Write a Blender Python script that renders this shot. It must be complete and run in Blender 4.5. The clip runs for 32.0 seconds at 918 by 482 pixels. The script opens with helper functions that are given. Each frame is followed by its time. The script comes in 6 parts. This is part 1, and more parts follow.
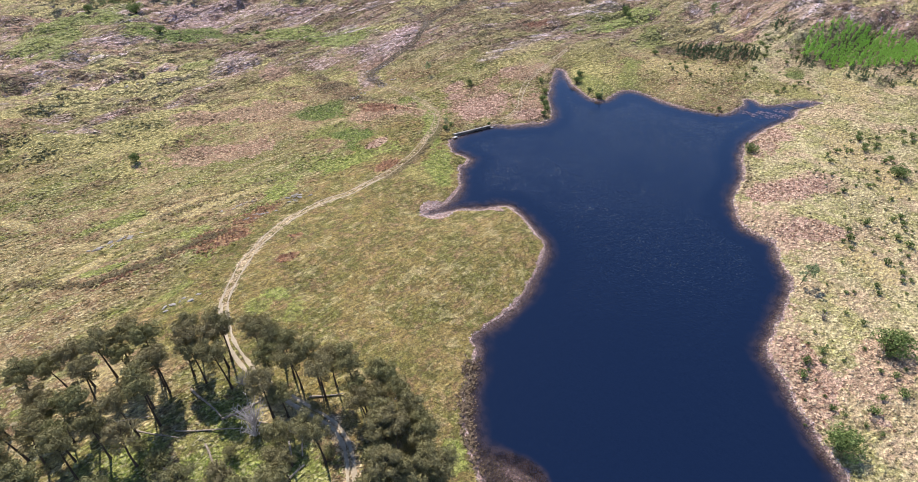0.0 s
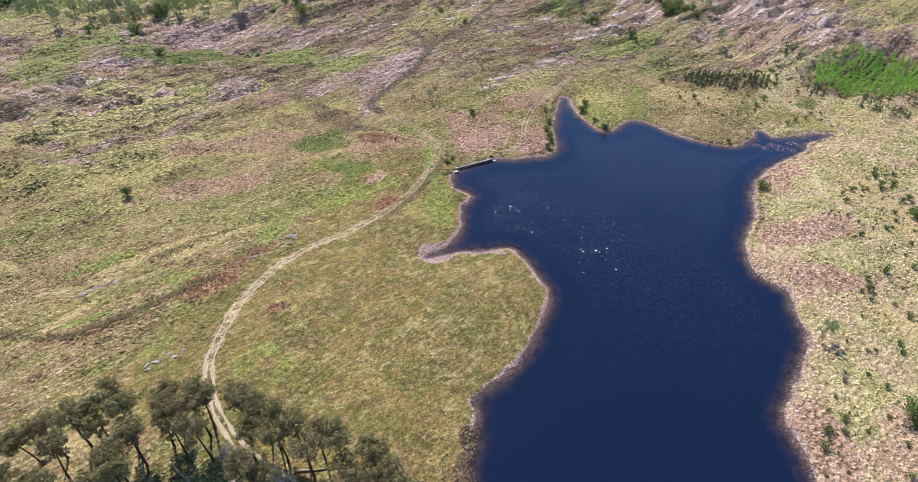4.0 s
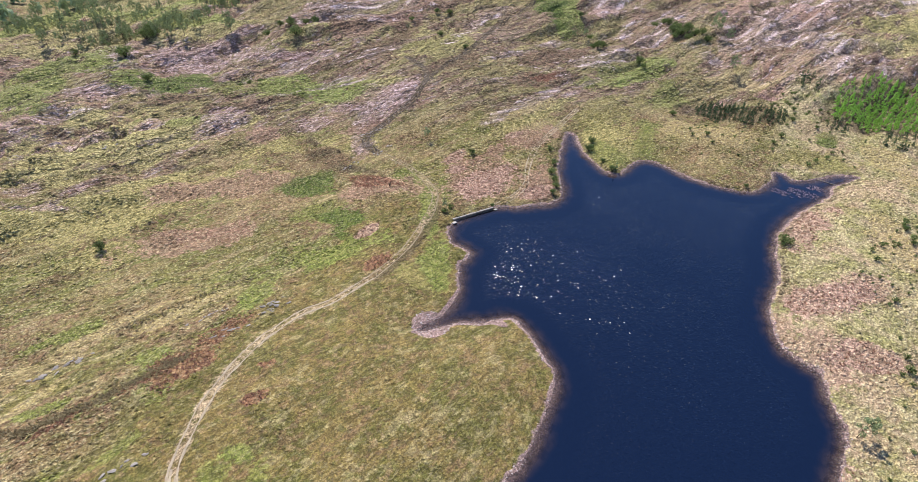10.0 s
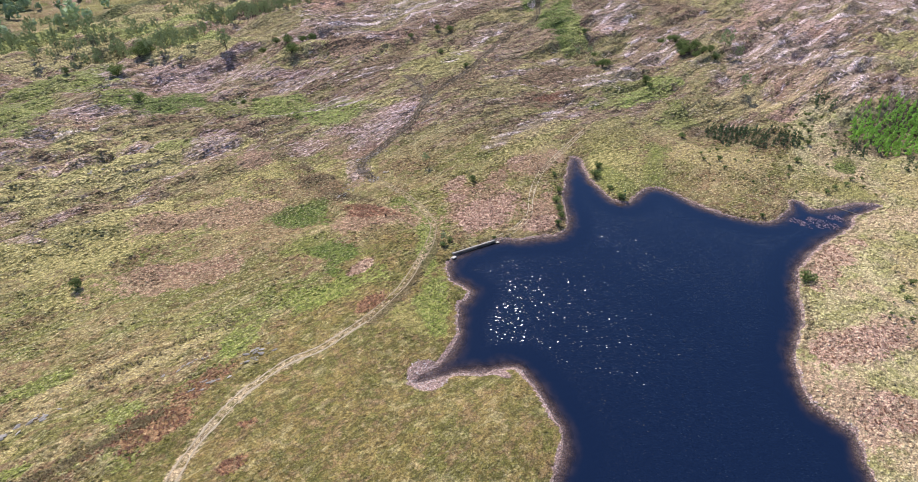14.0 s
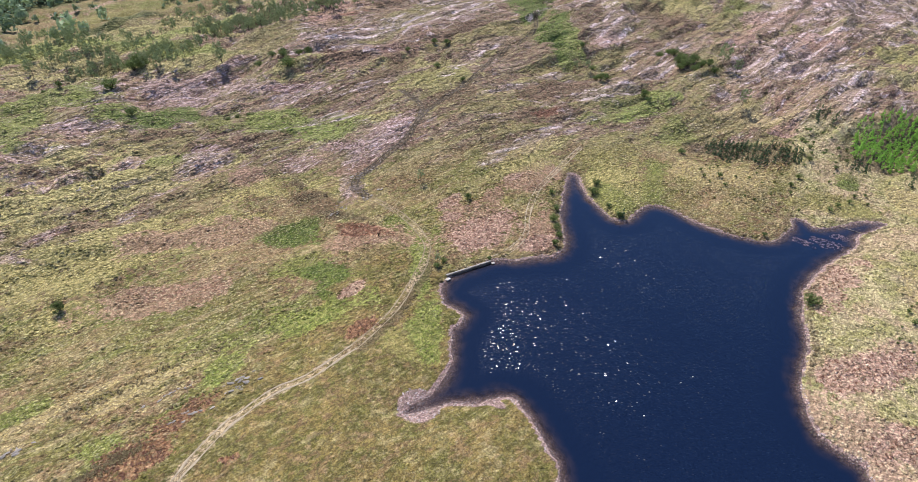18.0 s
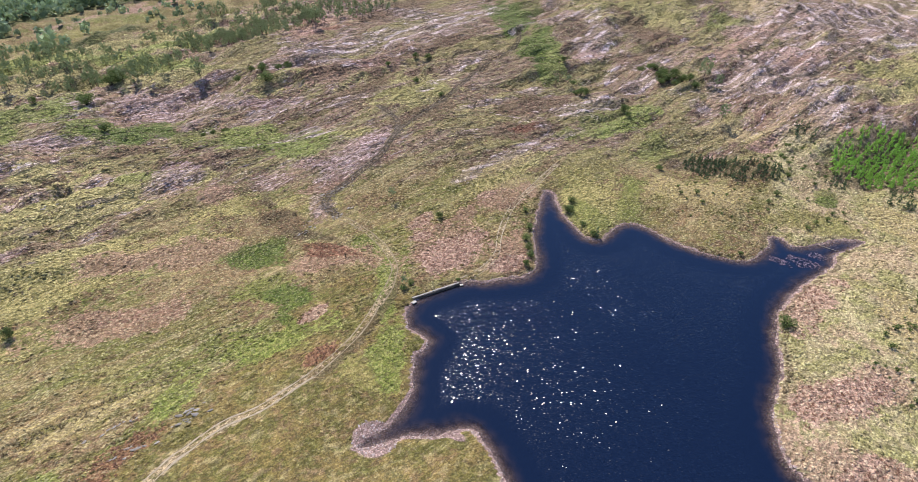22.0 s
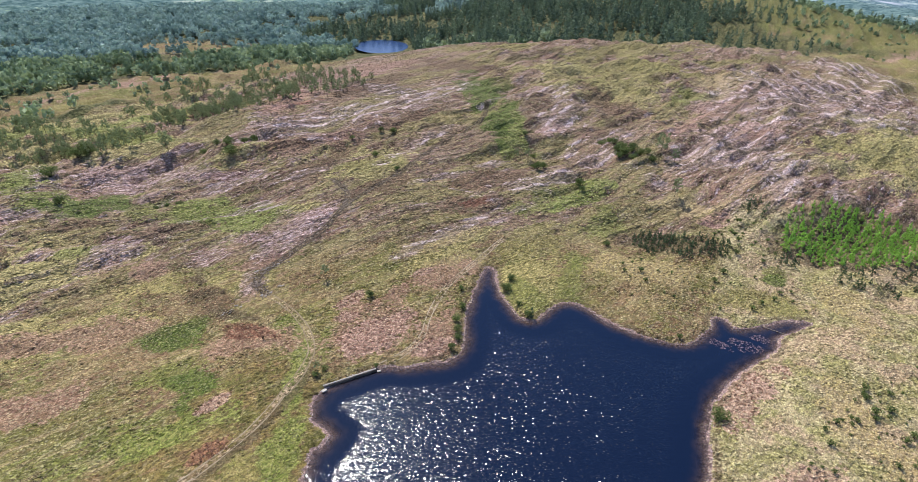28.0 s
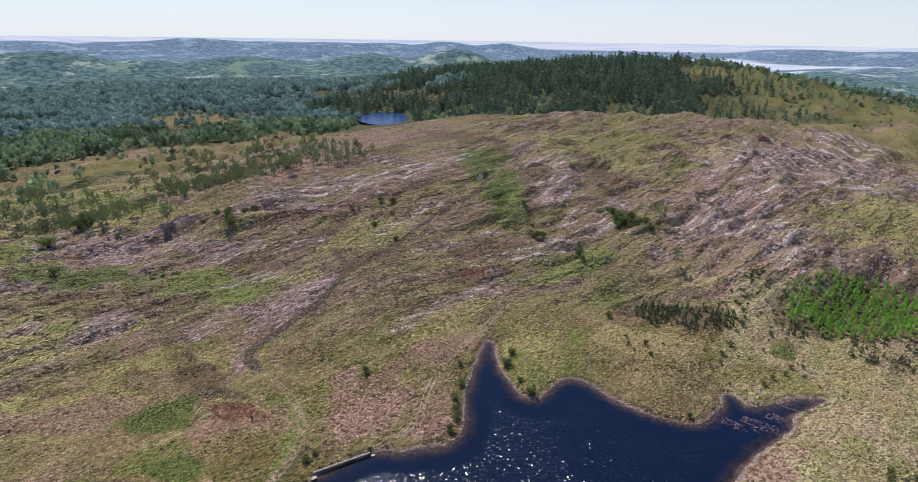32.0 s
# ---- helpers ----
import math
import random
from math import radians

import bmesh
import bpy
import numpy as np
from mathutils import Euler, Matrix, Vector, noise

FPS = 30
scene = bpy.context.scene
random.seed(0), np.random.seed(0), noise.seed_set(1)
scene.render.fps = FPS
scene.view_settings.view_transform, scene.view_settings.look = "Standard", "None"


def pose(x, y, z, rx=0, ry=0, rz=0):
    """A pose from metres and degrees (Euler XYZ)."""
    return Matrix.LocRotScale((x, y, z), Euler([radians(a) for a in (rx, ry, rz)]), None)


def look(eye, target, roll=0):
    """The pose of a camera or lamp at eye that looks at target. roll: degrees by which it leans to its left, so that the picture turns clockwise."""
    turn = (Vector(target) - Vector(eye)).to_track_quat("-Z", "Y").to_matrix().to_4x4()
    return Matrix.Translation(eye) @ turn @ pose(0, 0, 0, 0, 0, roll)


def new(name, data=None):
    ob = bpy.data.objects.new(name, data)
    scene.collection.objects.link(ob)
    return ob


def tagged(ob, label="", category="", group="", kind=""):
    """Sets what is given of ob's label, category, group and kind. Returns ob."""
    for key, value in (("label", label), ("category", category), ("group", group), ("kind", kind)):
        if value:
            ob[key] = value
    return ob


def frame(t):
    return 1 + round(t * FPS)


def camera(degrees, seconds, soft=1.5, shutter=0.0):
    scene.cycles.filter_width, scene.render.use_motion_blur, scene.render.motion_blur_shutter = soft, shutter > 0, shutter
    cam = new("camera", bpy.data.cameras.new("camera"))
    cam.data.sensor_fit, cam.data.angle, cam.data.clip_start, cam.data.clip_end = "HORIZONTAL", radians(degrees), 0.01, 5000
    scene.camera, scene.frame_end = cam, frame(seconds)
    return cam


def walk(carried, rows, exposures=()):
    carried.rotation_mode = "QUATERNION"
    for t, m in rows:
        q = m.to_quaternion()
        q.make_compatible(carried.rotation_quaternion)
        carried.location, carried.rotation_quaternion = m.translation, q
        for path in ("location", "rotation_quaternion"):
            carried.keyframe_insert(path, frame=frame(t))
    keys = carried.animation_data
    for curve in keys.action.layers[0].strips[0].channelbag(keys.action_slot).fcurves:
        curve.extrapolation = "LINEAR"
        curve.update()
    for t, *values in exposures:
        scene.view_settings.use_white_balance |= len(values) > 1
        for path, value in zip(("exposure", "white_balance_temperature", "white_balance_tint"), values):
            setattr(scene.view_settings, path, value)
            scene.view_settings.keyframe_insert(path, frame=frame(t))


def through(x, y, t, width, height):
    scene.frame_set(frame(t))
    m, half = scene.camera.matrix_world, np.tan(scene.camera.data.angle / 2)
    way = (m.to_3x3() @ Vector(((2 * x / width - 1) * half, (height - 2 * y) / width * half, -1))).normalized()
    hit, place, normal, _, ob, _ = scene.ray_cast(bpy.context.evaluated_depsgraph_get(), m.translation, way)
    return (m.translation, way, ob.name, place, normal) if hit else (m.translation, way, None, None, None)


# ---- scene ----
cam = camera(81.3, 32.0, 0.5)
PATH = [
    (0, (7.634, -10.589, 85.424), (6.983, -9.179, 84.163), 1.3),
    (1, (6.796, -8.32, 85.954), (6.142, -6.905, 84.701), 1.3),
    (2, (5.935, -6.021, 86.788), (5.28, -4.602, 85.54), 1.5),
    (3, (5.002, -3.601, 87.831), (4.338, -2.179, 86.591), 1.4),
    (3.5, (4.494, -2.289, 88.293), (3.822, -0.867, 87.057), 1.3),
    (5.5, (2.054, 3.529, 91.904), (1.383, 4.95, 90.666), 1.4),
    (6, (1.433, 4.937, 92.328), (0.762, 6.36, 91.094), 1.4),
    (7, (0.23, 7.779, 93.267), (-0.444, 9.204, 92.036), 1.4),
    (8, (-1.091, 10.709, 93.884), (-1.765, 12.133, 92.652), 1.4),
    (9, (-2.478, 13.766, 94.221), (-3.154, 15.189, 92.988), 1.3),
    (10, (-3.822, 16.937, 94.364), (-4.503, 18.361, 93.135), 1.3),
    (11, (-5.206, 19.993, 94.323), (-5.892, 21.42, 93.101), 1.2),
    (12, (-6.51, 22.911, 94.311), (-7.2, 24.344, 93.098), 1.2),
    (13, (-7.776, 25.635, 94.322), (-8.468, 27.071, 93.115), 1.2),
    (14, (-8.692, 28.046, 94.441), (-9.388, 29.485, 93.24), 1.1),
    (14.5, (-8.973, 29.044, 94.473), (-9.669, 30.486, 93.273), 1.1),
    (16.5, (-9.451, 31.795, 94.571), (-10.152, 33.246, 93.387), 1.1),
    (17, (-9.549, 32.392, 94.605), (-10.25, 33.845, 93.424), 1.1),
    (18, (-9.679, 33.415, 94.684), (-10.384, 34.873, 93.51), 1.1),
    (19, (-9.761, 34.428, 94.739), (-10.47, 35.891, 93.573), 1.0),
    (20, (-9.507, 35.715, 94.756), (-10.219, 37.182, 93.598), 1.0),
    (20.5, (-9.038, 36.607, 94.765), (-9.752, 38.076, 93.612), 1.0),
    (21, (-8.184, 37.783, 94.786), (-8.893, 39.257, 93.636), 1.0),
    (21.5, (-6.836, 39.389, 94.812), (-7.539, 40.87, 93.667), 1.1),
    (22, (-4.916, 41.338, 94.858), (-5.616, 42.823, 93.717), 1.2),
    (22.5, (-2.535, 43.521, 94.911), (-3.234, 45.011, 93.775), 1.2),
    (23, (0.151, 45.843, 94.966), (-0.55, 47.336, 93.834), 1.2),
    (23.5, (2.926, 48.101, 95.017), (2.225, 49.597, 93.89), 1.2),
    (24, (5.441, 50.15, 95.09), (4.74, 51.649, 93.967), 1.3),
    (24.5, (7.325, 51.744, 95.192), (6.625, 53.247, 94.073), 1.3),
    (26.5, (11.38, 55.895, 96.016), (10.644, 57.441, 94.981), 1.1),
    (27, (11.758, 56.616, 96.114), (11.01, 58.177, 95.112), 1.1),
    (28, (11.801, 57.478, 96.328), (11.037, 59.07, 95.39), 1.1),
    (29, (11.535, 58.11, 96.539), (10.757, 59.733, 95.666), 1.2),
    (30, (11.243, 58.621, 96.722), (10.453, 60.267, 95.906), 1.2),
    (31, (10.984, 59.399, 96.94), (10.182, 61.064, 96.177), 1.1),
    (32, (10.771, 60.773, 97.267), (9.959, 62.453, 96.55), 0.8),
]
walk(cam, [(t, look(eye, target, roll)) for t, eye, target, roll in PATH],
     [(0, 0.8), (6, 0.72), (13, 0.66), (23, 0.62), (26.5, 0.6), (29, 0.4), (32, 0.0)])

# ---- world, sun, exposure ----
SUN_AZ, SUN_EL = radians(142.0), radians(51.0)
world = bpy.data.worlds.new("world")
scene.world = world
world.use_nodes = True
wn = world.node_tree
sky = wn.nodes.new("ShaderNodeTexSky")
sky.sky_type, sky.sun_disc = "NISHITA", False
sky.sun_elevation, sky.sun_rotation = SUN_EL, radians(90) - SUN_AZ
sky.air_density, sky.dust_density, sky.ozone_density, sky.altitude = 1.0, 0.35, 2.5, 200
wn.nodes["Background"].inputs[1].default_value = 0.095
air = wn.nodes.new("ShaderNodeMix")
air.data_type, air.blend_type = "RGBA", "MULTIPLY"
air.inputs[0].default_value, air.inputs[7].default_value = 1.0, (0.82, 0.95, 1.2, 1)
wn.links.new(sky.outputs[0], air.inputs[6])
# pale summer haze low over the horizon
where, lift, low, haze = (wn.nodes.new(k) for k in ("ShaderNodeTexCoord", "ShaderNodeSeparateXYZ", "ShaderNodeMapRange", "ShaderNodeMix"))
haze.data_type = "RGBA"
wn.links.new(where.outputs["Generated"], lift.inputs[0])
wn.links.new(lift.outputs[2], low.inputs[0])
low.inputs[1].default_value, low.inputs[2].default_value, low.inputs[3].default_value, low.inputs[4].default_value = 0.0, 0.28, 0.8, 0.0
wn.links.new(low.outputs[0], haze.inputs[0])
wn.links.new(air.outputs[2], haze.inputs[6])
haze.inputs[7].default_value = (8.9, 9.4, 10.2, 1)
wn.links.new(haze.outputs[2], wn.nodes["Background"].inputs[0])
sun = new("sun", bpy.data.lights.new("sun", "SUN"))
sun.data.energy, sun.data.angle, sun.data.color = 3.9, radians(0.55), (1.0, 0.96, 0.92)
sun.matrix_world = look((math.cos(SUN_AZ) * 300, math.sin(SUN_AZ) * 300, 300 * math.tan(SUN_EL)), (0, 0, 0))

# ---- the lie of the land (metres, water level at 0) ----
def lattice(ix, iy, seed):
    n = (ix * 374761393 + iy * 668265263 + seed * 1442695041) & 0xFFFFFFFF
    n = ((n ^ (n >> 13)) * 1274126177) & 0xFFFFFFFF
    return ((n ^ (n >> 16)) & 0xFFFF) / 65535.0


def vnoise(x, y, seed=0):
    x, y = np.asarray(x, float), np.asarray(y, float)
    ix, iy = np.floor(x).astype(np.int64), np.floor(y).astype(np.int64)
    fx, fy = x - ix, y - iy
    fx, fy = fx * fx * fx * (fx * (fx * 6 - 15) + 10), fy * fy * fy * (fy * (fy * 6 - 15) + 10)
    a, b = lattice(ix, iy, seed), lattice(ix + 1, iy, seed)
    c, d = lattice(ix, iy + 1, seed), lattice(ix + 1, iy + 1, seed)
    return (a + (b - a) * fx) * (1 - fy) + (c + (d - c) * fx) * fy - 0.5


def fbm(x, y, size, octaves=4, seed=0):
    total, amp = 0.0, 1.0
    for k in range(octaves):
        s = 2 ** k / size
        total, amp = total + amp * vnoise(x * s + 17.3 * k, y * s - 9.1 * k, seed + k), amp * 0.5
    return total


def step(a, b, x):
    u = np.clip((x - a) / (b - a), 0, 1)
    return u * u * (3 - 2 * u)


LEVELS_NEAR = [
    (-266, 186, -12), (-152, 82, -5), (-41, 294, 2.2), (-33, 340, 7), (-223, 239, -9), (-172, 324, 4), (-115, 214, 5),
    (-326, 171, -14), (-120, 158, -1), (-117, 140, -4), (-99, 71, -1.5), (-82, 119, 0.5), (10, 394, 9.5), (0, 252, 3.5),
    (-70, 177, 1.8), (-160, 257, 4), (31, 409, 10.5), (-50, 262, 1.6), (-72, 242, 5), (49, 279, 4.5), (53, 170, 1.6),
    (60, 338, 8), (65, 257, 3), (72, 214, 1.6), (58, 142, 1.5), (-355, 190, -19), (-212, 89, -8), (-140, 53, -5), (-120, 34, 0),
    (-246, 330, 10), (-72, 48, 3.5), (46, 112, 2)]
LEVELS_FAR = [
    (-269, 599, 14), (-137, 700, 16), (-30, 740, 16), (44, 621, 14), (-277, 473, 8), (-299, 389, 7), (-309, 338, 2), (-331, 303, -6),
    (-380, 270, -15), (-498, 270, -25), (-540, 880, -46), (-713, 590, -45), (-701, 423, -40), (-717, 842, -48), (-1199, 1370, -60),
    (115, 670, 9), (165, 629, 4), (248, 1010, 4), (-257, 1383, 48), (-160, 1375, 42), (-399, 1398, 28), (-54, 1308, 50), (40, 1240, 44), (120, 1180, 32), (330, 1100, -14), (430, 1000, -24), (300, 1400, -22), (620, 1300, -42), (0, 1620, 5), (-320, 1720, -5), (330, 900, -8), (212, 1090, 14), (-754, 1331, -8), (-1250, 1260, -38)]
LEVELS_EDGE = [
    (-640, 1359, 8), (-505, 1361, 15), (-1335, 1068, -60), (-2168, 1059, -50), (-330, 790, -22), (-160, 860, -12), (0, 900, -6),
    (-40, 0, 3), (100, 60, 4), (120, 300, 6), (-150, -80, 2), (100, -100, 4), (-560, 120, -32), (300, 300, 8), (300, 0, 6),
    (-75, 15, 4), (-45, 30, 3)]
LEVELS = np.array(LEVELS_NEAR + LEVELS_FAR + LEVELS_EDGE, float)


def spread(d2):
    return np.sqrt(d2 + 400.0)


def solve_levels():
    n = len(LEVELS)
    d2 = ((LEVELS[:, None, :2] - LEVELS[None, :, :2]) ** 2).sum(2)
    m = np.ones((n + 1, n + 1))
    m[:n, :n], m[n, n] = spread(d2) + np.eye(n) * -6.0, 0
    return np.linalg.solve(m, np.append(LEVELS[:, 2], 0))


WEIGHTS = solve_levels()

# shore of the tarn, anticlockwise from the near end
SHORE_WEST = [
    (-51, 123), (-51, 116), (-47, 107), (-46.7, 99), (-50, 90.5), (-45.5, 94), (-42, 97.5), (-36, 100.8), (-31.8, 104.6),
    (-27.2, 102.7), (-20, 96.4), (-16, 91.8), (-15.2, 81), (-15.5, 73.6), (-17.5, 64.6), (-20.2, 58), (-18.2, 54.5), (-14.6, 42.6), (-10.9, 35.3),
    (-5, 29), (4, 15), (18, 5), (36, 12), (45, 35), (48.2, 57)]
SHORE_EAST = [
    (47.2, 59.1), (44.3, 63.7), (40.6, 69.8), (38.1, 76), (35.5, 80.4), (36.3, 86.8), (39.1, 97.8), (40, 105.7), (37.8, 112.7), (36.4, 120.4),
    (32.9, 121.8), (28.5, 125.2), (25.8, 132.8), (25.8, 141), (27.3, 152.6), (25.8, 162.6), (26.8, 173.6), (29.1, 181.6), (35.9, 195.2),
    (41.1, 203.4), (42.4, 210.5), (51.1, 223)]
SHORE_NORTH = [
    (45, 220.5), (40.7, 217.2), (35.9, 213), (30.4, 209.3), (27.4, 213.2), (24, 212), (23.7, 205.8), (20, 197.5), (16.4, 194.1), (6.8, 193), (-3.8, 195.4),
    (-11.9, 199.1), (-17.5, 199.6), (-21, 195), (-23, 187.5), (-26, 184.6), (-29.2, 185.6), (-35, 190.5), (-40.4, 197), (-44.5, 203.5), (-46.4, 207.2), (-49.4, 207), (-48, 199),
    (-45.4, 186.1), (-42.8, 176.8), (-38, 165.7), (-38, 158.6), (-46.6, 150.8), (-54, 146.3), (-61.4, 133.2), (-58, 125)]


def rounded(points, closed=True, steps=6):
    """A smooth line through the corners of a plan."""
    p = np.array(points, float)
    n = len(p)
    out = []
    for i in range(n if closed else n - 1):
        a, b, c, d = (p[(i + k) % n] if closed else p[min(max(i + k, 0), n - 1)] for k in (-1, 0, 1, 2))
        for s in range(steps):
            u = s / steps
            out.append(0.5 * (2 * b + (c - a) * u + (2 * a - 5 * b + 4 * c - d) * u * u + (3 * b - a - 3 * c + d) * u ** 3))
    if not closed:
        out.append(p[-1])
    return np.array(out)


def line_distance(x, y, line, closed=False):
    """Distance of the points to a line, and how far along it (0 to 1) the nearest place lies."""
    best, along = np.full(x.shape, 1e9), np.zeros(x.shape)
    n = len(line)
    for i in range(n if closed else n - 1):
        ax, ay = line[i]
        bx, by = line[(i + 1) % n]
        dx, dy = bx - ax, by - ay
        u = np.clip(((x - ax) * dx + (y - ay) * dy) / (dx * dx + dy * dy + 1e-9), 0, 1)
        d = np.hypot(x - ax - u * dx, y - ay - u * dy)
        near = d < best
        best[near], along[near] = d[near], ((i + u) / n)[near]
    return best, along


def inside(x, y, line):
    hit = np.zeros(x.shape, bool)
    n = len(line)
    for i in range(n):
        ax, ay = line[i]
        bx, by = line[(i + 1) % n]
        if ay != by:
            hit ^= ((ay > y) != (by > y)) & (x < (bx - ax) * (y - ay) / (by - ay) + ax)
    return hit


SHORE = rounded(SHORE_WEST + SHORE_EAST + SHORE_NORTH, True, 4)


def shore_distance(x, y):
    """Metres from the water's edge; negative out on the water."""
    d = np.full(x.shape, 400.0)
    near = (x > -200) & (x < 180) & (y > -120) & (y < 330)
    if near.any():
        a, b = x[near], y[near]
        dd, _ = line_distance(a, b, SHORE, True)
        dd = np.where(inside(a, b, SHORE), -dd, dd)
        d[near] = dd + fbm(a, b, 3.0, 2, 5) * 0.9
    return d


POND = np.array((-540.0, 882.0))
VIEW = np.array((-0.556, 0.831))


def pond_radius(x, y):
    along, across = (x - POND[0]) * VIEW[0] + (y - POND[1]) * VIEW[1], -(x - POND[0]) * VIEW[1] + (y - POND[1]) * VIEW[0]
    return np.hypot(along / 80, across / 47), along, across


def land(x, y):
    """Height of the ground, and metres from the tarn's edge."""
    z = np.full(x.shape, WEIGHTS[-1])
    for (cx, cy, _), w in zip(LEVELS, WEIGHTS):
        z = z + w * spread((x - cx) ** 2 + (y - cy) ** 2)
    away = np.hypot(x - 10, y - 60)
    far = step(1500, 2300, away)
    z = z * (1 - far) + far * (-75 + 12 * step(2300, 4800, away))
    d = shore_distance(x, y)
    hill = step(200, 330, y + 0.25 * x) + step(-110, -220, x)
    hill = np.clip(hill, 0, 1)
    # the fold through which the far pond is seen
    pond, along, across = pond_radius(x, y)
    fold = step(110, 50, np.abs(across)) * step(-700, -560, along) * step(150, 50, along)
    z = z - 3 * fold
    rough = step(4, 40, d) * (1 - 0.85 * fold)
    # knolls and terraces that run up to the right across the moor
    u, v = x * 0.5 + y * 0.87, -x * 0.87 + y * 0.5
    knoll = fbm(u, v * 2.2, 60, 4, 11)
    ridge = 1 - 2 * np.abs(fbm(u * 0.6, v * 1.8, 26, 3, 23))
    z = z + rough * (1 - far) * (fbm(x, y, 34, 4, 3) * 1.6 + hill * (knoll * 8.0 + (ridge - 0.6) * 3.2 + fbm(u, v * 1.6, 12, 4, 29) * 2.4) + fbm(x, y, 5, 3, 41) * 0.6)
    z = np.where(pond < 2.5, np.minimum(z, -43 + (pond - 1) * 7), z)
    bank = 0.1 + 0.22 * np.clip(d, 0, 2.2) + 0.10 * np.clip(d - 2.2, 0, 12)
    inland = step(2, 30, d)
    z = np.where(d > 0, bank * (1 - inland) + np.where(d < 30, np.maximum(z, 0.5), z) * inland, np.maximum(d * 0.3, -4.0))
    return z, d

# ---- materials ----
class Nodes:
    """Short hand for a node material."""

    def __init__(self, name):
        self.mat = bpy.data.materials.new(name)
        self.mat.use_nodes = True
        self.tree = self.mat.node_tree
        self.bsdf = self.tree.nodes["Principled BSDF"]
        self.out = self.tree.nodes["Material Output"]
        self.where = self.add("ShaderNodeTexCoord").outputs["Object"]

    def add(self, kind):
        return self.tree.nodes.new(kind)

    def put(self, socket, value):
        if isinstance(value, bpy.types.NodeSocket):
            self.tree.links.new(value, socket)
        elif isinstance(value, tuple) and len(value) == 3 and socket.type == "RGBA":
            socket.default_value = (*value, 1)
        else:
            socket.default_value = value

    def noise(self, scale, detail=4.0, rough=0.55, vector=None, stretch=None, turn=0.0):
        n = self.add("ShaderNodeTexNoise")
        vec = vector or self.where
        if stretch:
            m = self.add("ShaderNodeMapping")
            self.put(m.inputs["Vector"], vec)
            m.vector_type = "TEXTURE"
            m.inputs["Scale"].default_value = tuple(1 / v for v in stretch)
            m.inputs["Rotation"].default_value = (0, 0, turn)
            vec = m.outputs[0]
        self.put(n.inputs["Vector"], vec)
        self.put(n.inputs["Scale"], scale), self.put(n.inputs["Detail"], detail), self.put(n.inputs["Roughness"], rough)
        return n.outputs[0]

    def cells(self, scale, feature="F1", out="Distance"):
        n = self.add("ShaderNodeTexVoronoi")
        n.feature = feature
        self.put(n.inputs["Vector"], self.where), self.put(n.inputs["Scale"], scale)
        return n.outputs[out]

    def math(self, op, a, b=0.5, c=0.0):
        n = self.add("ShaderNodeMath")
        n.operation = op
        self.put(n.inputs[0], a), self.put(n.inputs[1], b), self.put(n.inputs[2], c)
        return n.outputs[0]

    def ramp(self, value, lo, hi, a=0.0, b=1.0):
        n = self.add("ShaderNodeMapRange")
        n.interpolation_type = "SMOOTHSTEP"
        self.put(n.inputs[0], value), self.put(n.inputs[1], lo), self.put(n.inputs[2], hi)
        self.put(n.inputs[3], a), self.put(n.inputs[4], b)
        return n.outputs[0]

    def mix(self, fac, a, b, blend="MIX"):
        n = self.add("ShaderNodeMix")
        n.data_type, n.blend_type = "RGBA", blend
        self.put(n.inputs[0], fac), self.put(n.inputs[6], a), self.put(n.inputs[7], b)
        return n.outputs[2]

    def attr(self, name):
        n = self.add("ShaderNodeAttribute")
        n.attribute_name = name
        return n.outputs["Vector"], n.outputs["Fac"]

    def split(self, vector):
        n = self.add("ShaderNodeSeparateXYZ")
        self.put(n.inputs[0], vector)
        return n.outputs

    def bump(self, height, strength=0.5, distance=0.1, normal=None):
        n = self.add("ShaderNodeBump")
        self.put(n.inputs["Height"], height)
        n.inputs["Strength"].default_value, n.inputs["Distance"].default_value = strength, distance
        if normal:
            self.put(n.inputs["Normal"], normal)
        return n.outputs[0]

    def done(self, color, rough=0.9, normal=None, spec=0.3):
        self.put(self.bsdf.inputs["Base Color"], color)
        self.put(self.bsdf.inputs["Roughness"], rough)
        self.put(self.bsdf.inputs["Specular IOR Level"], spec)
        if normal:
            self.put(self.bsdf.inputs["Normal"], normal)
        return self.mat


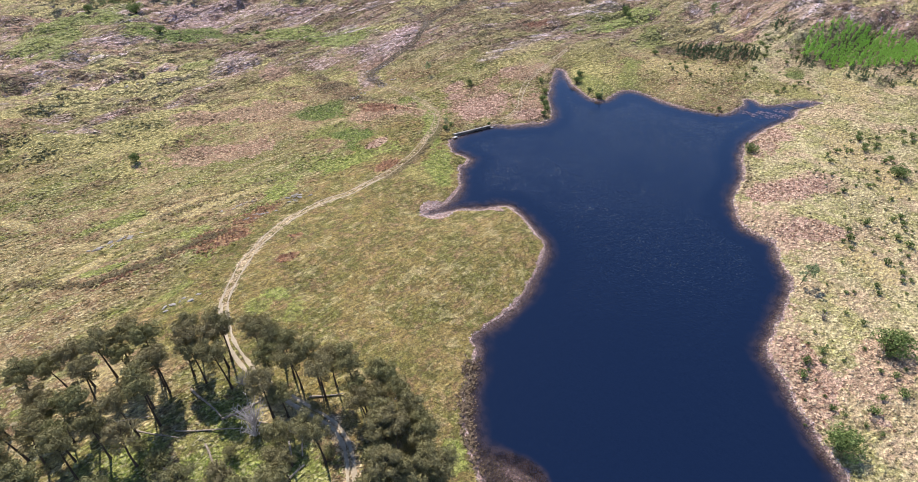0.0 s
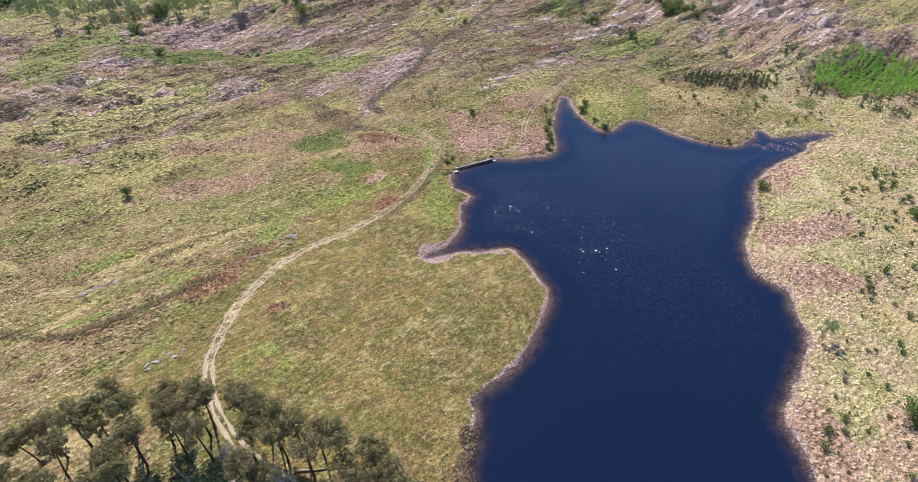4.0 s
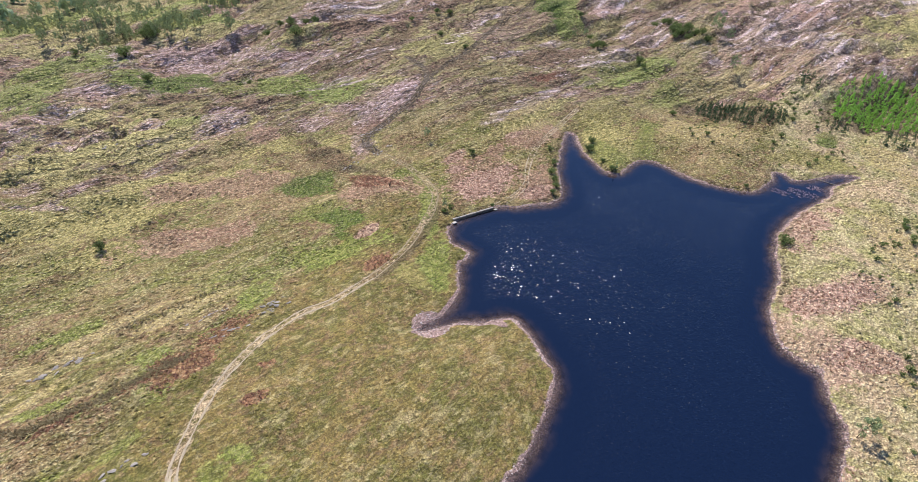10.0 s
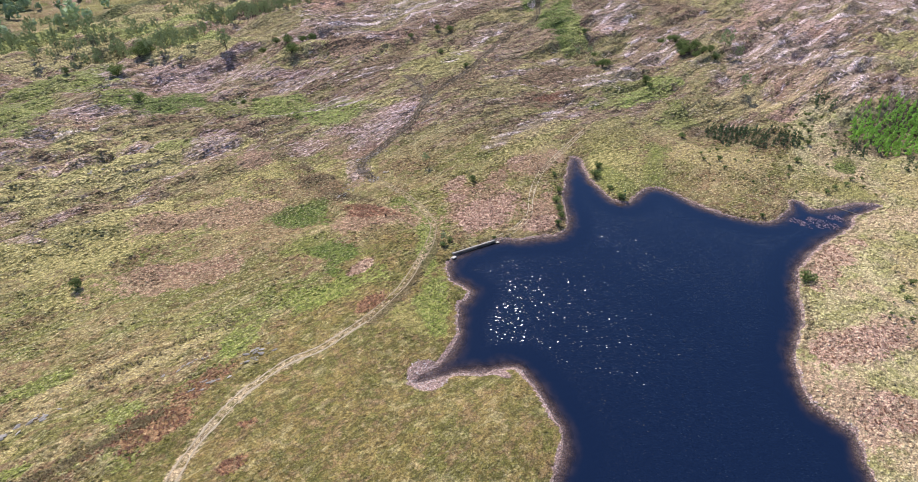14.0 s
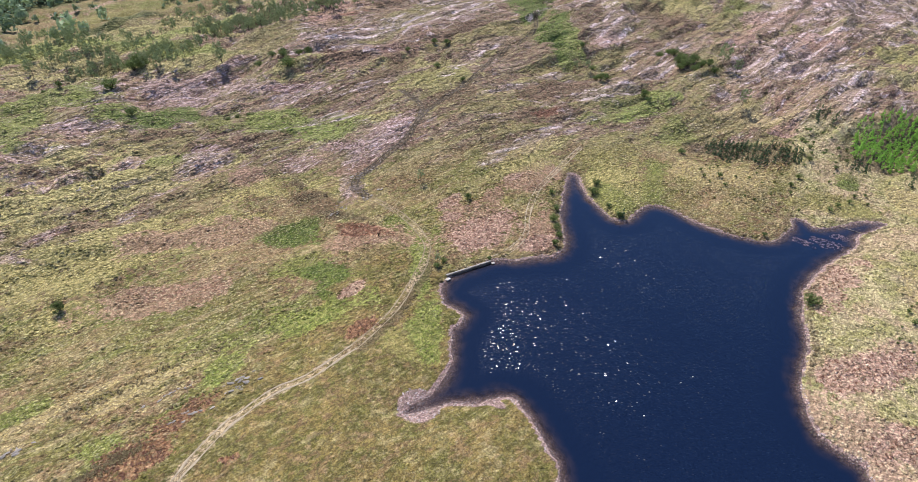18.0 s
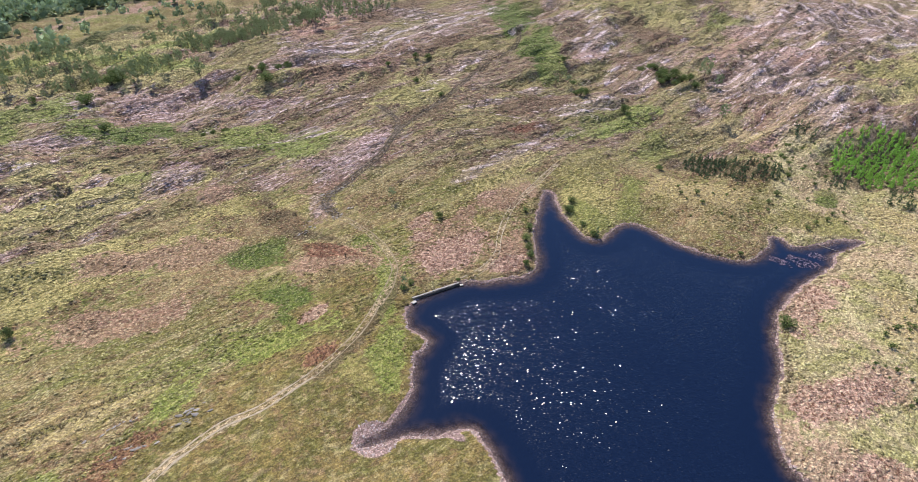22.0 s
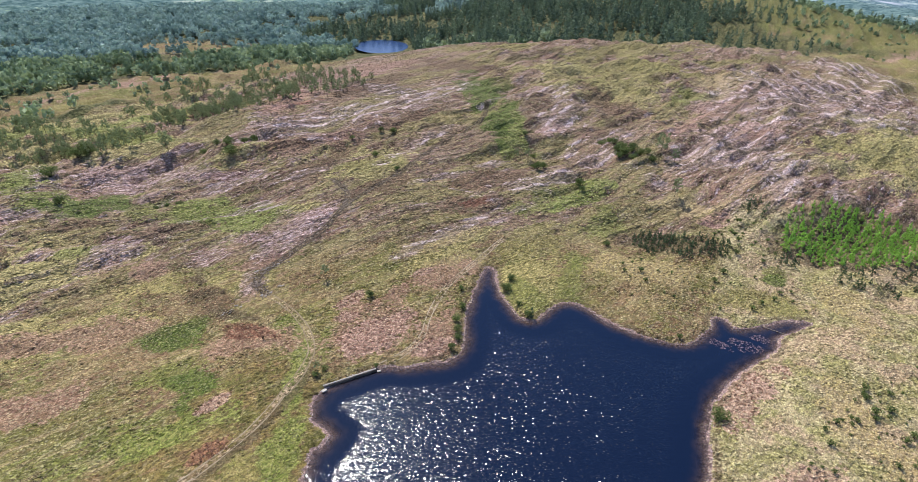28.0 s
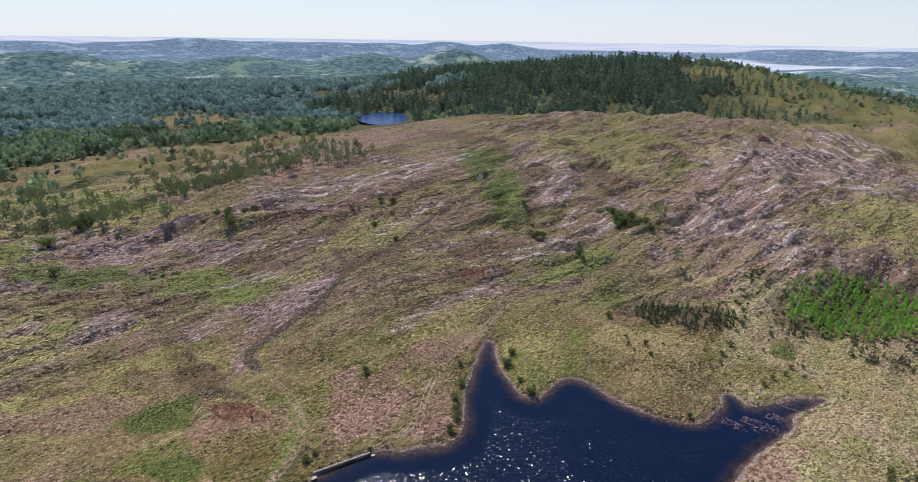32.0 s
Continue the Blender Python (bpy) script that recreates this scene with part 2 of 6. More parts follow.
def moor_material():
    n = Nodes("moor")
    ga, gb, gc, gd, ge, gf = (n.split(n.attr(k)[0]) for k in ("cover_a", "cover_b", "cover_c", "cover_d", "cover_e", "cover_f"))
    tone, zone = n.attr("tone")[1], n.attr("meadow")[1]
    lie = radians(66)

    def drawn(scale, detail=5, rough=0.65, long=1.6, turn=lie):
        """Noise drawn out along the lie of the slope."""
        return n.noise(scale, detail, rough, None, (0.45, long, 1.0), turn)

    def lay(base, mask, color, amount=1.0):
        return n.mix(n.math("MULTIPLY", mask, amount), base, color)

    big, mid, small, fine = n.noise(0.02, 4), n.noise(0.11, 5, 0.6), n.noise(0.75, 5, 0.68), n.noise(3.2, 4, 0.75)
    comb, comb_big = n.noise(0.9, 5, 0.7, None, (0.7, 1.35, 1.0), lie), drawn(0.05, 5, 0.6)
    # tussocks: rounded lumps under a metre wide, and broader hummocks on the hill
    warp = n.add("ShaderNodeVectorMath")
    warp.operation = "ADD"
    push = n.add("ShaderNodeTexNoise")
    n.put(push.inputs["Vector"], n.where), n.put(push.inputs["Scale"], 0.9), n.put(push.inputs["Detail"], 3.0)
    n.put(warp.inputs[0], n.where), n.put(warp.inputs[1], push.outputs["Color"])

    def lumps(scale, smooth=0.35):
        v = n.add("ShaderNodeTexVoronoi")
        v.feature = "SMOOTH_F1"
        n.put(v.inputs["Vector"], warp.outputs[0]), n.put(v.inputs["Scale"], scale), n.put(v.inputs["Smoothness"], smooth)
        return n.ramp(v.outputs["Distance"], 0.62, 0.08), n.split(v.outputs["Color"])

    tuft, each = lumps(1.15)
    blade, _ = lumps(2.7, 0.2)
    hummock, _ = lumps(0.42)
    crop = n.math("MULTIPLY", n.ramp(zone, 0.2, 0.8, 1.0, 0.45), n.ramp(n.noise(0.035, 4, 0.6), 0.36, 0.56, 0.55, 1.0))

    def edge(mask, soft=0.2, grain=0.8):
        """Breaks a cover's edge up into tufts and tongues."""
        g = n.math("ADD", n.math("MULTIPLY", n.math("SUBTRACT", small, 0.5), grain * 2.4), n.math("MULTIPLY", n.math("SUBTRACT", comb, 0.5), grain * 2.0))
        g = n.math("ADD", g, n.math("MULTIPLY", n.math("SUBTRACT", mid, 0.5), grain * 1.8))
        return n.ramp(n.math("ADD", mask, n.math("MULTIPLY", g, n.ramp(mask, 0.02, 0.25))), 0.5 - soft, 0.5 + soft)

    # open moor: straw, olive, fresh green and brown in long tongues
    straw = n.mix(n.ramp(comb_big, 0.35, 0.65), (0.24, 0.195, 0.09), (0.345, 0.295, 0.15))
    olive = n.mix(n.ramp(mid, 0.35, 0.65), (0.125, 0.125, 0.04), (0.2, 0.185, 0.065))
    ground = n.mix(n.ramp(n.math("ADD", n.math("MULTIPLY", comb_big, 0.6), n.math("MULTIPLY", mid, 0.4)), 0.45, 0.53), straw, olive)
    ground = lay(ground, n.ramp(drawn(0.028, 5, 0.62), 0.51, 0.58), (0.145, 0.18, 0.045), 0.75)
    ground = lay(ground, n.ramp(big, 0.52, 0.66), (0.19, 0.205, 0.06), 0.5)
    ground = lay(ground, n.ramp(drawn(0.05, 6, 0.68, 1.4, radians(60)), 0.52, 0.6), (0.235, 0.15, 0.09), 0.5)
    ground = lay(ground, n.ramp(drawn(0.2, 6, 0.7, 2.2), 0.55, 0.6), (0.38, 0.32, 0.17), 0.6)
    ground = lay(ground, n.ramp(drawn(0.17, 6, 0.7, 2.4, radians(63)), 0.57, 0.62), (0.1, 0.1, 0.035), 0.6)
    drift = n.ramp(n.noise(0.03, 6, 0.7, None, (0.6, 1.3, 1.0), radians(50)), 0.48, 0.56)
    ground = lay(ground, n.math("MULTIPLY", drift, n.ramp(n.noise(0.5, 5, 0.7), 0.4, 0.56)), (0.2, 0.128, 0.08), 0.75)
    # hill: heather, dead bracken, moor grass and bleached litter
    hill = n.mix(n.ramp(drawn(0.045, 6, 0.65), 0.4, 0.58), (0.195, 0.122, 0.088), (0.285, 0.21, 0.125))
    hill = lay(hill, n.ramp(drawn(0.09, 6, 0.7), 0.52, 0.6), (0.4, 0.295, 0.26), 0.6)
    hill = lay(hill, n.ramp(n.noise(0.16, 5, 0.72), 0.56, 0.62), (0.075, 0.055, 0.036), 0.75)
    # dark heather bands, which also paint in shading on the terraces
    hill = lay(hill, n.ramp(drawn(0.07, 6, 0.7, 1.9, radians(60)), 0.55, 0.59), (0.075, 0.056, 0.038), 0.8)
    hill = lay(hill, n.ramp(drawn(0.26, 6, 0.72, 2.0), 0.575, 0.61), (0.58, 0.5, 0.46), 0.75)
    hill = lay(hill, n.ramp(drawn(0.3, 6, 0.7, 1.8, radians(70)), 0.57, 0.61), (0.065, 0.048, 0.032), 0.7)
    heath = n.mix(n.ramp(n.noise(0.3, 5, 0.7), 0.45, 0.58), (0.085, 0.057, 0.04), (0.215, 0.158, 0.092))
    hill = lay(hill, n.ramp(n.math("ADD", n.attr("heath")[1], n.math("MULTIPLY", n.math("SUBTRACT", drawn(0.06, 6, 0.7, 1.5), 0.5), 2.6)), 0.45, 0.6), heath, 0.6)
    hill = lay(hill, n.ramp(drawn(0.03, 6, 0.66, 1.4, radians(70)), 0.5, 0.57), (0.215, 0.2, 0.072), 0.75)
    ground = n.mix(n.ramp(n.math("ADD", gd[0], n.math("MULTIPLY", n.math("SUBTRACT", mid, 0.5), 0.9)), 0.25, 0.75), ground, hill)
    # the pale bank east of the water
    east = n.mix(n.ramp(n.noise(0.16, 5, 0.68), 0.43, 0.57), (0.4, 0.36, 0.2), (0.29, 0.285, 0.12))
    east = lay(east, n.ramp(n.noise(0.06, 5, 0.65), 0.48, 0.58), (0.42, 0.31, 0.215), 0.6)
    ground = n.mix(n.ramp(gd[1], 0.2, 0.8), ground, east)
    meadow = n.mix(n.ramp(n.noise(0.13, 5, 0.65), 0.42, 0.58), (0.105, 0.104, 0.029), (0.18, 0.142, 0.05))
    meadow = lay(meadow, n.ramp(n.noise(0.35, 5, 0.7), 0.56, 0.63), (0.33, 0.245, 0.13), 0.6)
    ground = n.mix(n.math("MULTIPLY", n.ramp(zone, 0.2, 0.8), 0.85), ground, meadow)
    # clumps a few paces wide
    spot, blot = n.noise(0.3, 5, 0.65, None, (0.7, 1.3, 1.0), lie), n.noise(0.55, 4, 0.6)
    ground = lay(ground, n.math("MULTIPLY", n.ramp(spot, 0.54, 0.6), n.ramp(gd[1], 0.2, 0.8, 1.0, 0.3)), (0.2, 0.125, 0.078), 0.45)
    ground = lay(ground, n.ramp(spot, 0.45, 0.38), (0.33, 0.295, 0.15), 0.45)
    ground = lay(ground, n.ramp(blot, 0.55, 0.61), (0.11, 0.12, 0.036), 0.5)
    # covers with a place of their own
    ground = lay(ground, edge(ge[2]), n.mix(n.ramp(comb, 0.42, 0.58), (0.215, 0.215, 0.07), (0.35, 0.315, 0.13)), 0.85)
    ground = lay(ground, edge(ga[2]), n.mix(n.ramp(comb, 0.4, 0.6), (0.45, 0.38, 0.2), (0.33, 0.28, 0.12)), 0.7)
    ground = lay(ground, edge(ga[1]), n.mix(n.ramp(small, 0.4, 0.6), (0.175, 0.18, 0.052), (0.26, 0.235, 0.09)), 0.75)
    ground = lay(ground, edge(ga[0]), n.mix(n.ramp(small, 0.38, 0.62), (0.1, 0.135, 0.028), (0.19, 0.215, 0.06)), 0.7)
    ground = lay(ground, edge(gf[1]), n.mix(n.ramp(small, 0.4, 0.6), (0.115, 0.165, 0.032), (0.215, 0.245, 0.07)), 0.8)
    ground = lay(ground, edge(ge[0], 0.2, 1.0), n.mix(n.ramp(small, 0.38, 0.62), n.mix(gd[1], (0.19, 0.112, 0.08), (0.3, 0.2, 0.145)), n.mix(gd[1], (0.36, 0.235, 0.175), (0.46, 0.33, 0.24))), 0.75)
    ground = lay(ground, edge(gb[1], 0.15), n.mix(n.ramp(small, 0.35, 0.65), (0.28, 0.175, 0.135), (0.45, 0.32, 0.25)), 0.8)
    ground = lay(ground, edge(ge[1], 0.25, 1.1), n.mix(n.ramp(small, 0.38, 0.6), (0.06, 0.042, 0.028), (0.19, 0.125, 0.078)), 0.85)
    ground = lay(ground, edge(gb[0], 0.25, 1.1), n.mix(n.ramp(small, 0.35, 0.65), (0.14, 0.062, 0.04), (0.29, 0.155, 0.1)), 0.75)
    ground = lay(ground, edge(gf[0]), n.mix(n.ramp(small, 0.38, 0.62), (0.04, 0.08, 0.014), (0.11, 0.15, 0.034)), 0.85)
    # bleached cut branches in rows
    row = n.math("ADD", n.attr("furrow")[1], n.math("MULTIPLY", n.math("SUBTRACT", n.noise(0.03, 3), 0.5), 0.7))
    row = n.math("MULTIPLY", n.ramp(n.math("ABSOLUTE", n.math("SUBTRACT", n.math("FRACT", row), 0.5)), 0.24, 0.08), n.ramp(n.noise(0.12, 4, 0.7), 0.4, 0.52))
    between = n.mix(n.ramp(drawn(0.9, 5, 0.75), 0.46, 0.58), n.mix(0.45, ground, (0.2, 0.145, 0.105)), n.mix(0.5, ground, (0.46, 0.38, 0.32)))
    litter = n.mix(n.math("MULTIPLY", row, n.ramp(n.noise(0.9, 5, 0.75), 0.38, 0.56, 0.25, 1.0)), between, (0.68, 0.58, 0.53))
    ground = lay(ground, edge(gb[2], 0.3, 1.1), litter, 0.9)
    ground = lay(ground, edge(gf[2], 0.3, 1.2), n.mix(n.ramp(drawn(0.6, 5, 0.75, 2.2), 0.5, 0.57), (0.2, 0.13, 0.105), (0.58, 0.46, 0.43)), n.ramp(gf[2], 0.1, 0.6, 0.3, 0.68))
    ground = lay(ground, edge(gc[1], 0.25, 1.0), n.mix(n.ramp(small, 0.35, 0.65), (0.035, 0.03, 0.018), (0.13, 0.1, 0.06)), 0.75)
    ground = n.mix(edge(gd[2], 0.2, 0.7), ground, n.mix(n.ramp(mid, 0.4, 0.6), (0.045, 0.06, 0.02), (0.12, 0.125, 0.045)))
    ground = lay(ground, edge(gc[0], 0.2, 0.9), n.mix(n.ramp(fine, 0.35, 0.65), (0.3, 0.235, 0.15), (0.43, 0.35, 0.235)), 0.75)
    # bare gravel and peat at the water's edge
    gravel = n.mix(n.ramp(n.cells(2.2, "F1", "Distance"), 0.1, 0.5), (0.47, 0.36, 0.33), (0.24, 0.175, 0.16))
    ground = n.mix(n.ramp(n.math("ADD", gc[2], n.math("MULTIPLY", n.math("SUBTRACT", small, 0.5), 0.6)), 0.35, 0.65), ground, gravel)
    # each tussock: paler on top, darker in the gaps between them
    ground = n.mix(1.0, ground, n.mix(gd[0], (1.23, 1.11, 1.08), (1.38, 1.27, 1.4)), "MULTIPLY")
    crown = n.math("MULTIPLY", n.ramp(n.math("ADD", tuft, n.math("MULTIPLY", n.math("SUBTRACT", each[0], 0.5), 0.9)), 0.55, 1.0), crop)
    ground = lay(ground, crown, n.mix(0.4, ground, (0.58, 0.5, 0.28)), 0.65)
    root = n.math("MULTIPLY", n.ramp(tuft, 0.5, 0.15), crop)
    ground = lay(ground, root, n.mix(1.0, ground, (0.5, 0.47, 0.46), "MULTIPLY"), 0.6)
    ground = n.mix(0.6, ground, n.mix(n.ramp(fine, 0.4, 0.6), (0.22, 0.22, 0.22), (0.78, 0.78, 0.78)), "OVERLAY")
    ground = n.mix(0.5, ground, n.mix(n.ramp(comb, 0.42, 0.58), (0.25, 0.25, 0.27), (0.75, 0.75, 0.72)), "OVERLAY")
    ground = lay(ground, n.ramp(n.noise(1.4, 4, 0.75), 0.54, 0.6), n.mix(0.3, (0.06, 0.05, 0.026), ground), 0.7)
    ground = lay(ground, n.math("MULTIPLY", crop, n.ramp(n.noise(1.7, 4, 0.72, None, (0.7, 1.3, 1.0), lie), 0.55, 0.61)), n.mix(0.45, (0.6, 0.52, 0.32), ground), 0.65)
    ground = n.mix(0.5, ground, n.mix(tone, (0.2, 0.2, 0.2), (0.8, 0.8, 0.78)), "OVERLAY")
    h = n.math("ADD", n.math("MULTIPLY", n.math("MULTIPLY", tuft, crop), 0.26), n.math("ADD", n.math("MULTIPLY", fine, 0.1), n.math("MULTIPLY", blade, 0.07)))
    h = n.math("ADD", h, n.math("ADD", n.math("MULTIPLY", n.math("MULTIPLY", hummock, gd[0]), 0.5), n.math("MULTIPLY", comb, 0.22)))
    ledge = n.math("ADD", n.math("MULTIPLY", drawn(0.09, 4, 0.6, 1.8), 4.5), n.math("MULTIPLY", n.noise(0.25, 4, 0.65), 2.0))
    h = n.math("ADD", h, n.math("MULTIPLY", ledge, gd[0]))
    return n.done(ground, 0.95, n.bump(h, 1.0, 1.0), 0.1)


def water_material():
    n = Nodes("tarn_water")
    depth = n.attr("depth")[1]
    # wind: calm along the shore, small choppy facets further out
    gust = n.math("MULTIPLY", n.ramp(n.noise(0.03, 3), 0.35, 0.6, 0.7, 1.0), n.math("MULTIPLY", n.ramp(depth, 1.2, 3.2, 0.03, 1.0), n.ramp(n.split(n.where)[1], 55.0, 110.0, 0.3, 1.0)))
    drift = n.add("ShaderNodeMapping")
    drift.vector_type = "TEXTURE"
    drift.inputs["Scale"].default_value, drift.inputs["Rotation"].default_value = (1.5, 0.8, 1.0), (0, 0, radians(20))
    n.put(drift.inputs["Vector"], n.where)
    facet = n.add("ShaderNodeTexVoronoi")
    n.put(facet.inputs["Vector"], drift.outputs[0]), n.put(facet.inputs["Scale"], 5.6)
    tilt = n.split(facet.outputs["Color"])
    steep = n.math("MULTIPLY", gust, n.math("MULTIPLY_ADD", n.math("POWER", tilt[2], 2.0), 0.56, 0.15))
    slope = [n.math("MULTIPLY", n.math("SUBTRACT", tilt[k], 0.5), steep) for k in (0, 1)]
    up, unit = n.add("ShaderNodeCombineXYZ"), n.add("ShaderNodeVectorMath")
    n.put(up.inputs[0], slope[0]), n.put(up.inputs[1], slope[1]), n.put(up.inputs[2], 1.0)
    unit.operation = "NORMALIZE"
    n.put(unit.inputs[0], up.outputs[0])
    ripple = n.noise(0.9, 2, 0.5, None, (1.0, 0.7, 1.0), radians(25))
    bed = n.mix(n.ramp(n.noise(0.5, 4, 0.65), 0.42, 0.6), (0.055, 0.037, 0.035), (0.022, 0.016, 0.018))
    color = n.mix(n.ramp(n.math("ADD", depth, n.math("MULTIPLY", n.noise(0.12, 3), 0.9)), 0.45, 1.8), bed, (0.004, 0.0095, 0.028))
    mat = n.done(color, n.ramp(gust, 0.08, 0.6, 0.03, 0.15), n.bump(ripple, 1.0, 0.05, unit.outputs[0]), 0.5)
    n.put(n.bsdf.inputs["IOR"], 1.36)
    n.put(n.bsdf.inputs["Alpha"], n.ramp(depth, 0.02, 0.9, 0.4, 1.0))
    return mat


def still_water_material():
    n = Nodes("still_water")
    return n.done(n.mix(n.noise(0.03, 3), (0.008, 0.03, 0.1), (0.02, 0.06, 0.17)), 0.25, n.bump(n.noise(0.5, 3), 0.3, 0.04), 0.25)


def leafy(n, color, through=0.4):
    """Leaves that let part of the light through."""
    n.done(color, 0.7, None, 0.2)
    glow, both = n.add("ShaderNodeBsdfTranslucent"), n.add("ShaderNodeMixShader")
    n.put(glow.inputs["Color"], color), n.put(both.inputs[0], through)
    n.tree.links.new(n.bsdf.outputs[0], both.inputs[1]), n.tree.links.new(glow.outputs[0], both.inputs[2])
    n.tree.links.new(both.outputs[0], n.out.inputs["Surface"])
    return n.mat


def leaf_material(name, dark, light, tint=(0.0, 0.0, 0.0), through=0.25, vary=0.7):
    n = Nodes(name)
    island = n.add("ShaderNodeNewGeometry").outputs["Random Per Island"]
    each = n.add("ShaderNodeObjectInfo").outputs["Random"]
    c = n.mix(n.ramp(n.math("ADD", n.math("MULTIPLY", island, vary), n.math("MULTIPLY", n.noise(0.6, 3), 1.2 - vary)), 0.2, 0.95), dark, light)
    c = n.mix(n.math("MULTIPLY", each, 0.45), c, tint if sum(tint) else tuple(0.6 * v for v in dark))
    return leafy(n, c, through)


def plain_material(name, a, b, scale=3.0, rough=0.85, bump=0.03, spec=0.3, stretch=None):
    n = Nodes(name)
    g, f = n.noise(scale, 5, 0.6, None, stretch), n.noise(scale * 7, 4, 0.65, None, stretch)
    each = n.add("ShaderNodeObjectInfo").outputs["Random"]
    k = n.math("ADD", n.math("MULTIPLY", g, 0.6), n.math("ADD", n.math("MULTIPLY", f, 0.3), n.math("MULTIPLY", each, 0.15)))
    return n.done(n.mix(n.ramp(k, 0.33, 0.72), a, b), rough, n.bump(g, 0.7, bump), spec)


def island_material(name, a, b, rough=0.9, through=False):
    n = Nodes(name)
    island = n.add("ShaderNodeNewGeometry").outputs["Random Per Island"]
    k = n.math("ADD", n.math("MULTIPLY", island, 0.75), n.math("MULTIPLY", n.noise(2.5, 4), 0.3))
    color = n.mix(n.ramp(k, 0.1, 0.95), a, b)
    return leafy(n, color) if through else n.done(color, rough, None, 0.15)


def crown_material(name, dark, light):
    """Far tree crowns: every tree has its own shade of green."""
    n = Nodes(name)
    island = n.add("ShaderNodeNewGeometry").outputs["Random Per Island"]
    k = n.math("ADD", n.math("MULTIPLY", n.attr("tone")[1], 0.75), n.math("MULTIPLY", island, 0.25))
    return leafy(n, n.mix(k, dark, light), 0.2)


def hazy_distance_material():
    """Far valley woods, fields, hills and sands with the air's haze in their colour."""
    n = Nodes("distance")
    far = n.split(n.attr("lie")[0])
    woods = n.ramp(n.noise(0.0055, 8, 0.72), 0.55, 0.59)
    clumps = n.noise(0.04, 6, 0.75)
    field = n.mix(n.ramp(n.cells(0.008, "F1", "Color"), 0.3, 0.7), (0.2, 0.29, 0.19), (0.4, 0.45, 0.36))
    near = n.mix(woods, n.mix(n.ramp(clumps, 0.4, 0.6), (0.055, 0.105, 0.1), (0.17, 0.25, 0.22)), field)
    # painted haze: woods and fields turn bluer and paler with distance
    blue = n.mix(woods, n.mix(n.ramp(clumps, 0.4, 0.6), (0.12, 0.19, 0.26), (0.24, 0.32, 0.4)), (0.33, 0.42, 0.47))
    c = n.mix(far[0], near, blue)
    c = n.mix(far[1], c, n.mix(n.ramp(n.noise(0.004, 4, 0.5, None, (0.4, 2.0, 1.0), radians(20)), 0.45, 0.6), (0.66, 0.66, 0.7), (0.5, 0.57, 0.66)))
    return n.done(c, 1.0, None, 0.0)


MOOR, WATER, POND_WATER = moor_material(), water_material(), still_water_material()
PINE_LEAF = leaf_material("pine_needles", (0.075, 0.08, 0.03), (0.33, 0.3, 0.125), (0.29, 0.21, 0.12), 0.15, 0.3)
BUSH_LEAF = leaf_material("bush_leaves", (0.085, 0.125, 0.035), (0.26, 0.32, 0.1))
BRIGHT_LEAF = leaf_material("young_larch_needles", (0.3, 0.5, 0.08), (0.6, 0.85, 0.22), (0.36, 0.55, 0.12), 0.4)
SPRUCE_LEAF = leaf_material("spruce_needles", (0.055, 0.1, 0.045), (0.17, 0.24, 0.11))
BIRCH_LEAF = leaf_material("birch_leaves", (0.14, 0.19, 0.08), (0.36, 0.41, 0.2), (0.22, 0.26, 0.12))
WOOD_LEAF = crown_material("woodland_crowns", (0.11, 0.17, 0.085), (0.46, 0.54, 0.3))
CONIFER_LEAF = crown_material("forest_conifers", (0.07, 0.11, 0.075), (0.26, 0.33, 0.19))
# far crowns bluer and paler: the air's haze is put into the leaf colour
HAZY_VALLEY_LEAF = crown_material("hazy_valley_crowns", (0.14, 0.23, 0.2), (0.5, 0.62, 0.52))
DEAD_TWIG = plain_material("dead_twigs", (0.16, 0.12, 0.1), (0.34, 0.28, 0.25), 4)
SILVER = plain_material("silver_dead_wood", (0.38, 0.34, 0.33), (0.6, 0.55, 0.54), 3)
BARK = plain_material("bark", (0.03, 0.022, 0.016), (0.1, 0.07, 0.05), 5, 0.95, 0.05)
LOG = plain_material("log_wood", (0.22, 0.17, 0.12), (0.45, 0.37, 0.29), 3, 0.9)
STONE = plain_material("stone", (0.15, 0.13, 0.11), (0.4, 0.35, 0.3), 2.6, 0.95, 0.08, 0.1)
DAM_STONE = plain_material("dam_stone", (0.07, 0.06, 0.05), (0.22, 0.19, 0.16), 2.2, 0.95, 0.08, 0.1)
GREY_WOOD = plain_material("grey_timber", (0.16, 0.14, 0.12), (0.33, 0.3, 0.27), 4, 0.85, 0.02)
PALE_STONE = plain_material("pale_concrete", (0.36, 0.32, 0.275), (0.58, 0.53, 0.46), 1.2, 0.9, 0.04)
PEBBLE = island_material("pebbles", (0.2, 0.15, 0.135), (0.5, 0.41, 0.38))
PEAT = plain_material("peat_rut", (0.03, 0.022, 0.015), (0.11, 0.085, 0.06), 1.4, 0.95, 0.06, 0.15)
SAND = plain_material("track_grit", (0.27, 0.21, 0.14), (0.46, 0.37, 0.255), 1.4, 0.95, 0.06, 0.15)
EARTH = plain_material("track_earth", (0.2, 0.15, 0.09), (0.38, 0.3, 0.19), 1.1, 0.95, 0.06, 0.15)
RUSH = island_material("rushes", (0.13, 0.15, 0.05), (0.42, 0.37, 0.18), 0.9, True)
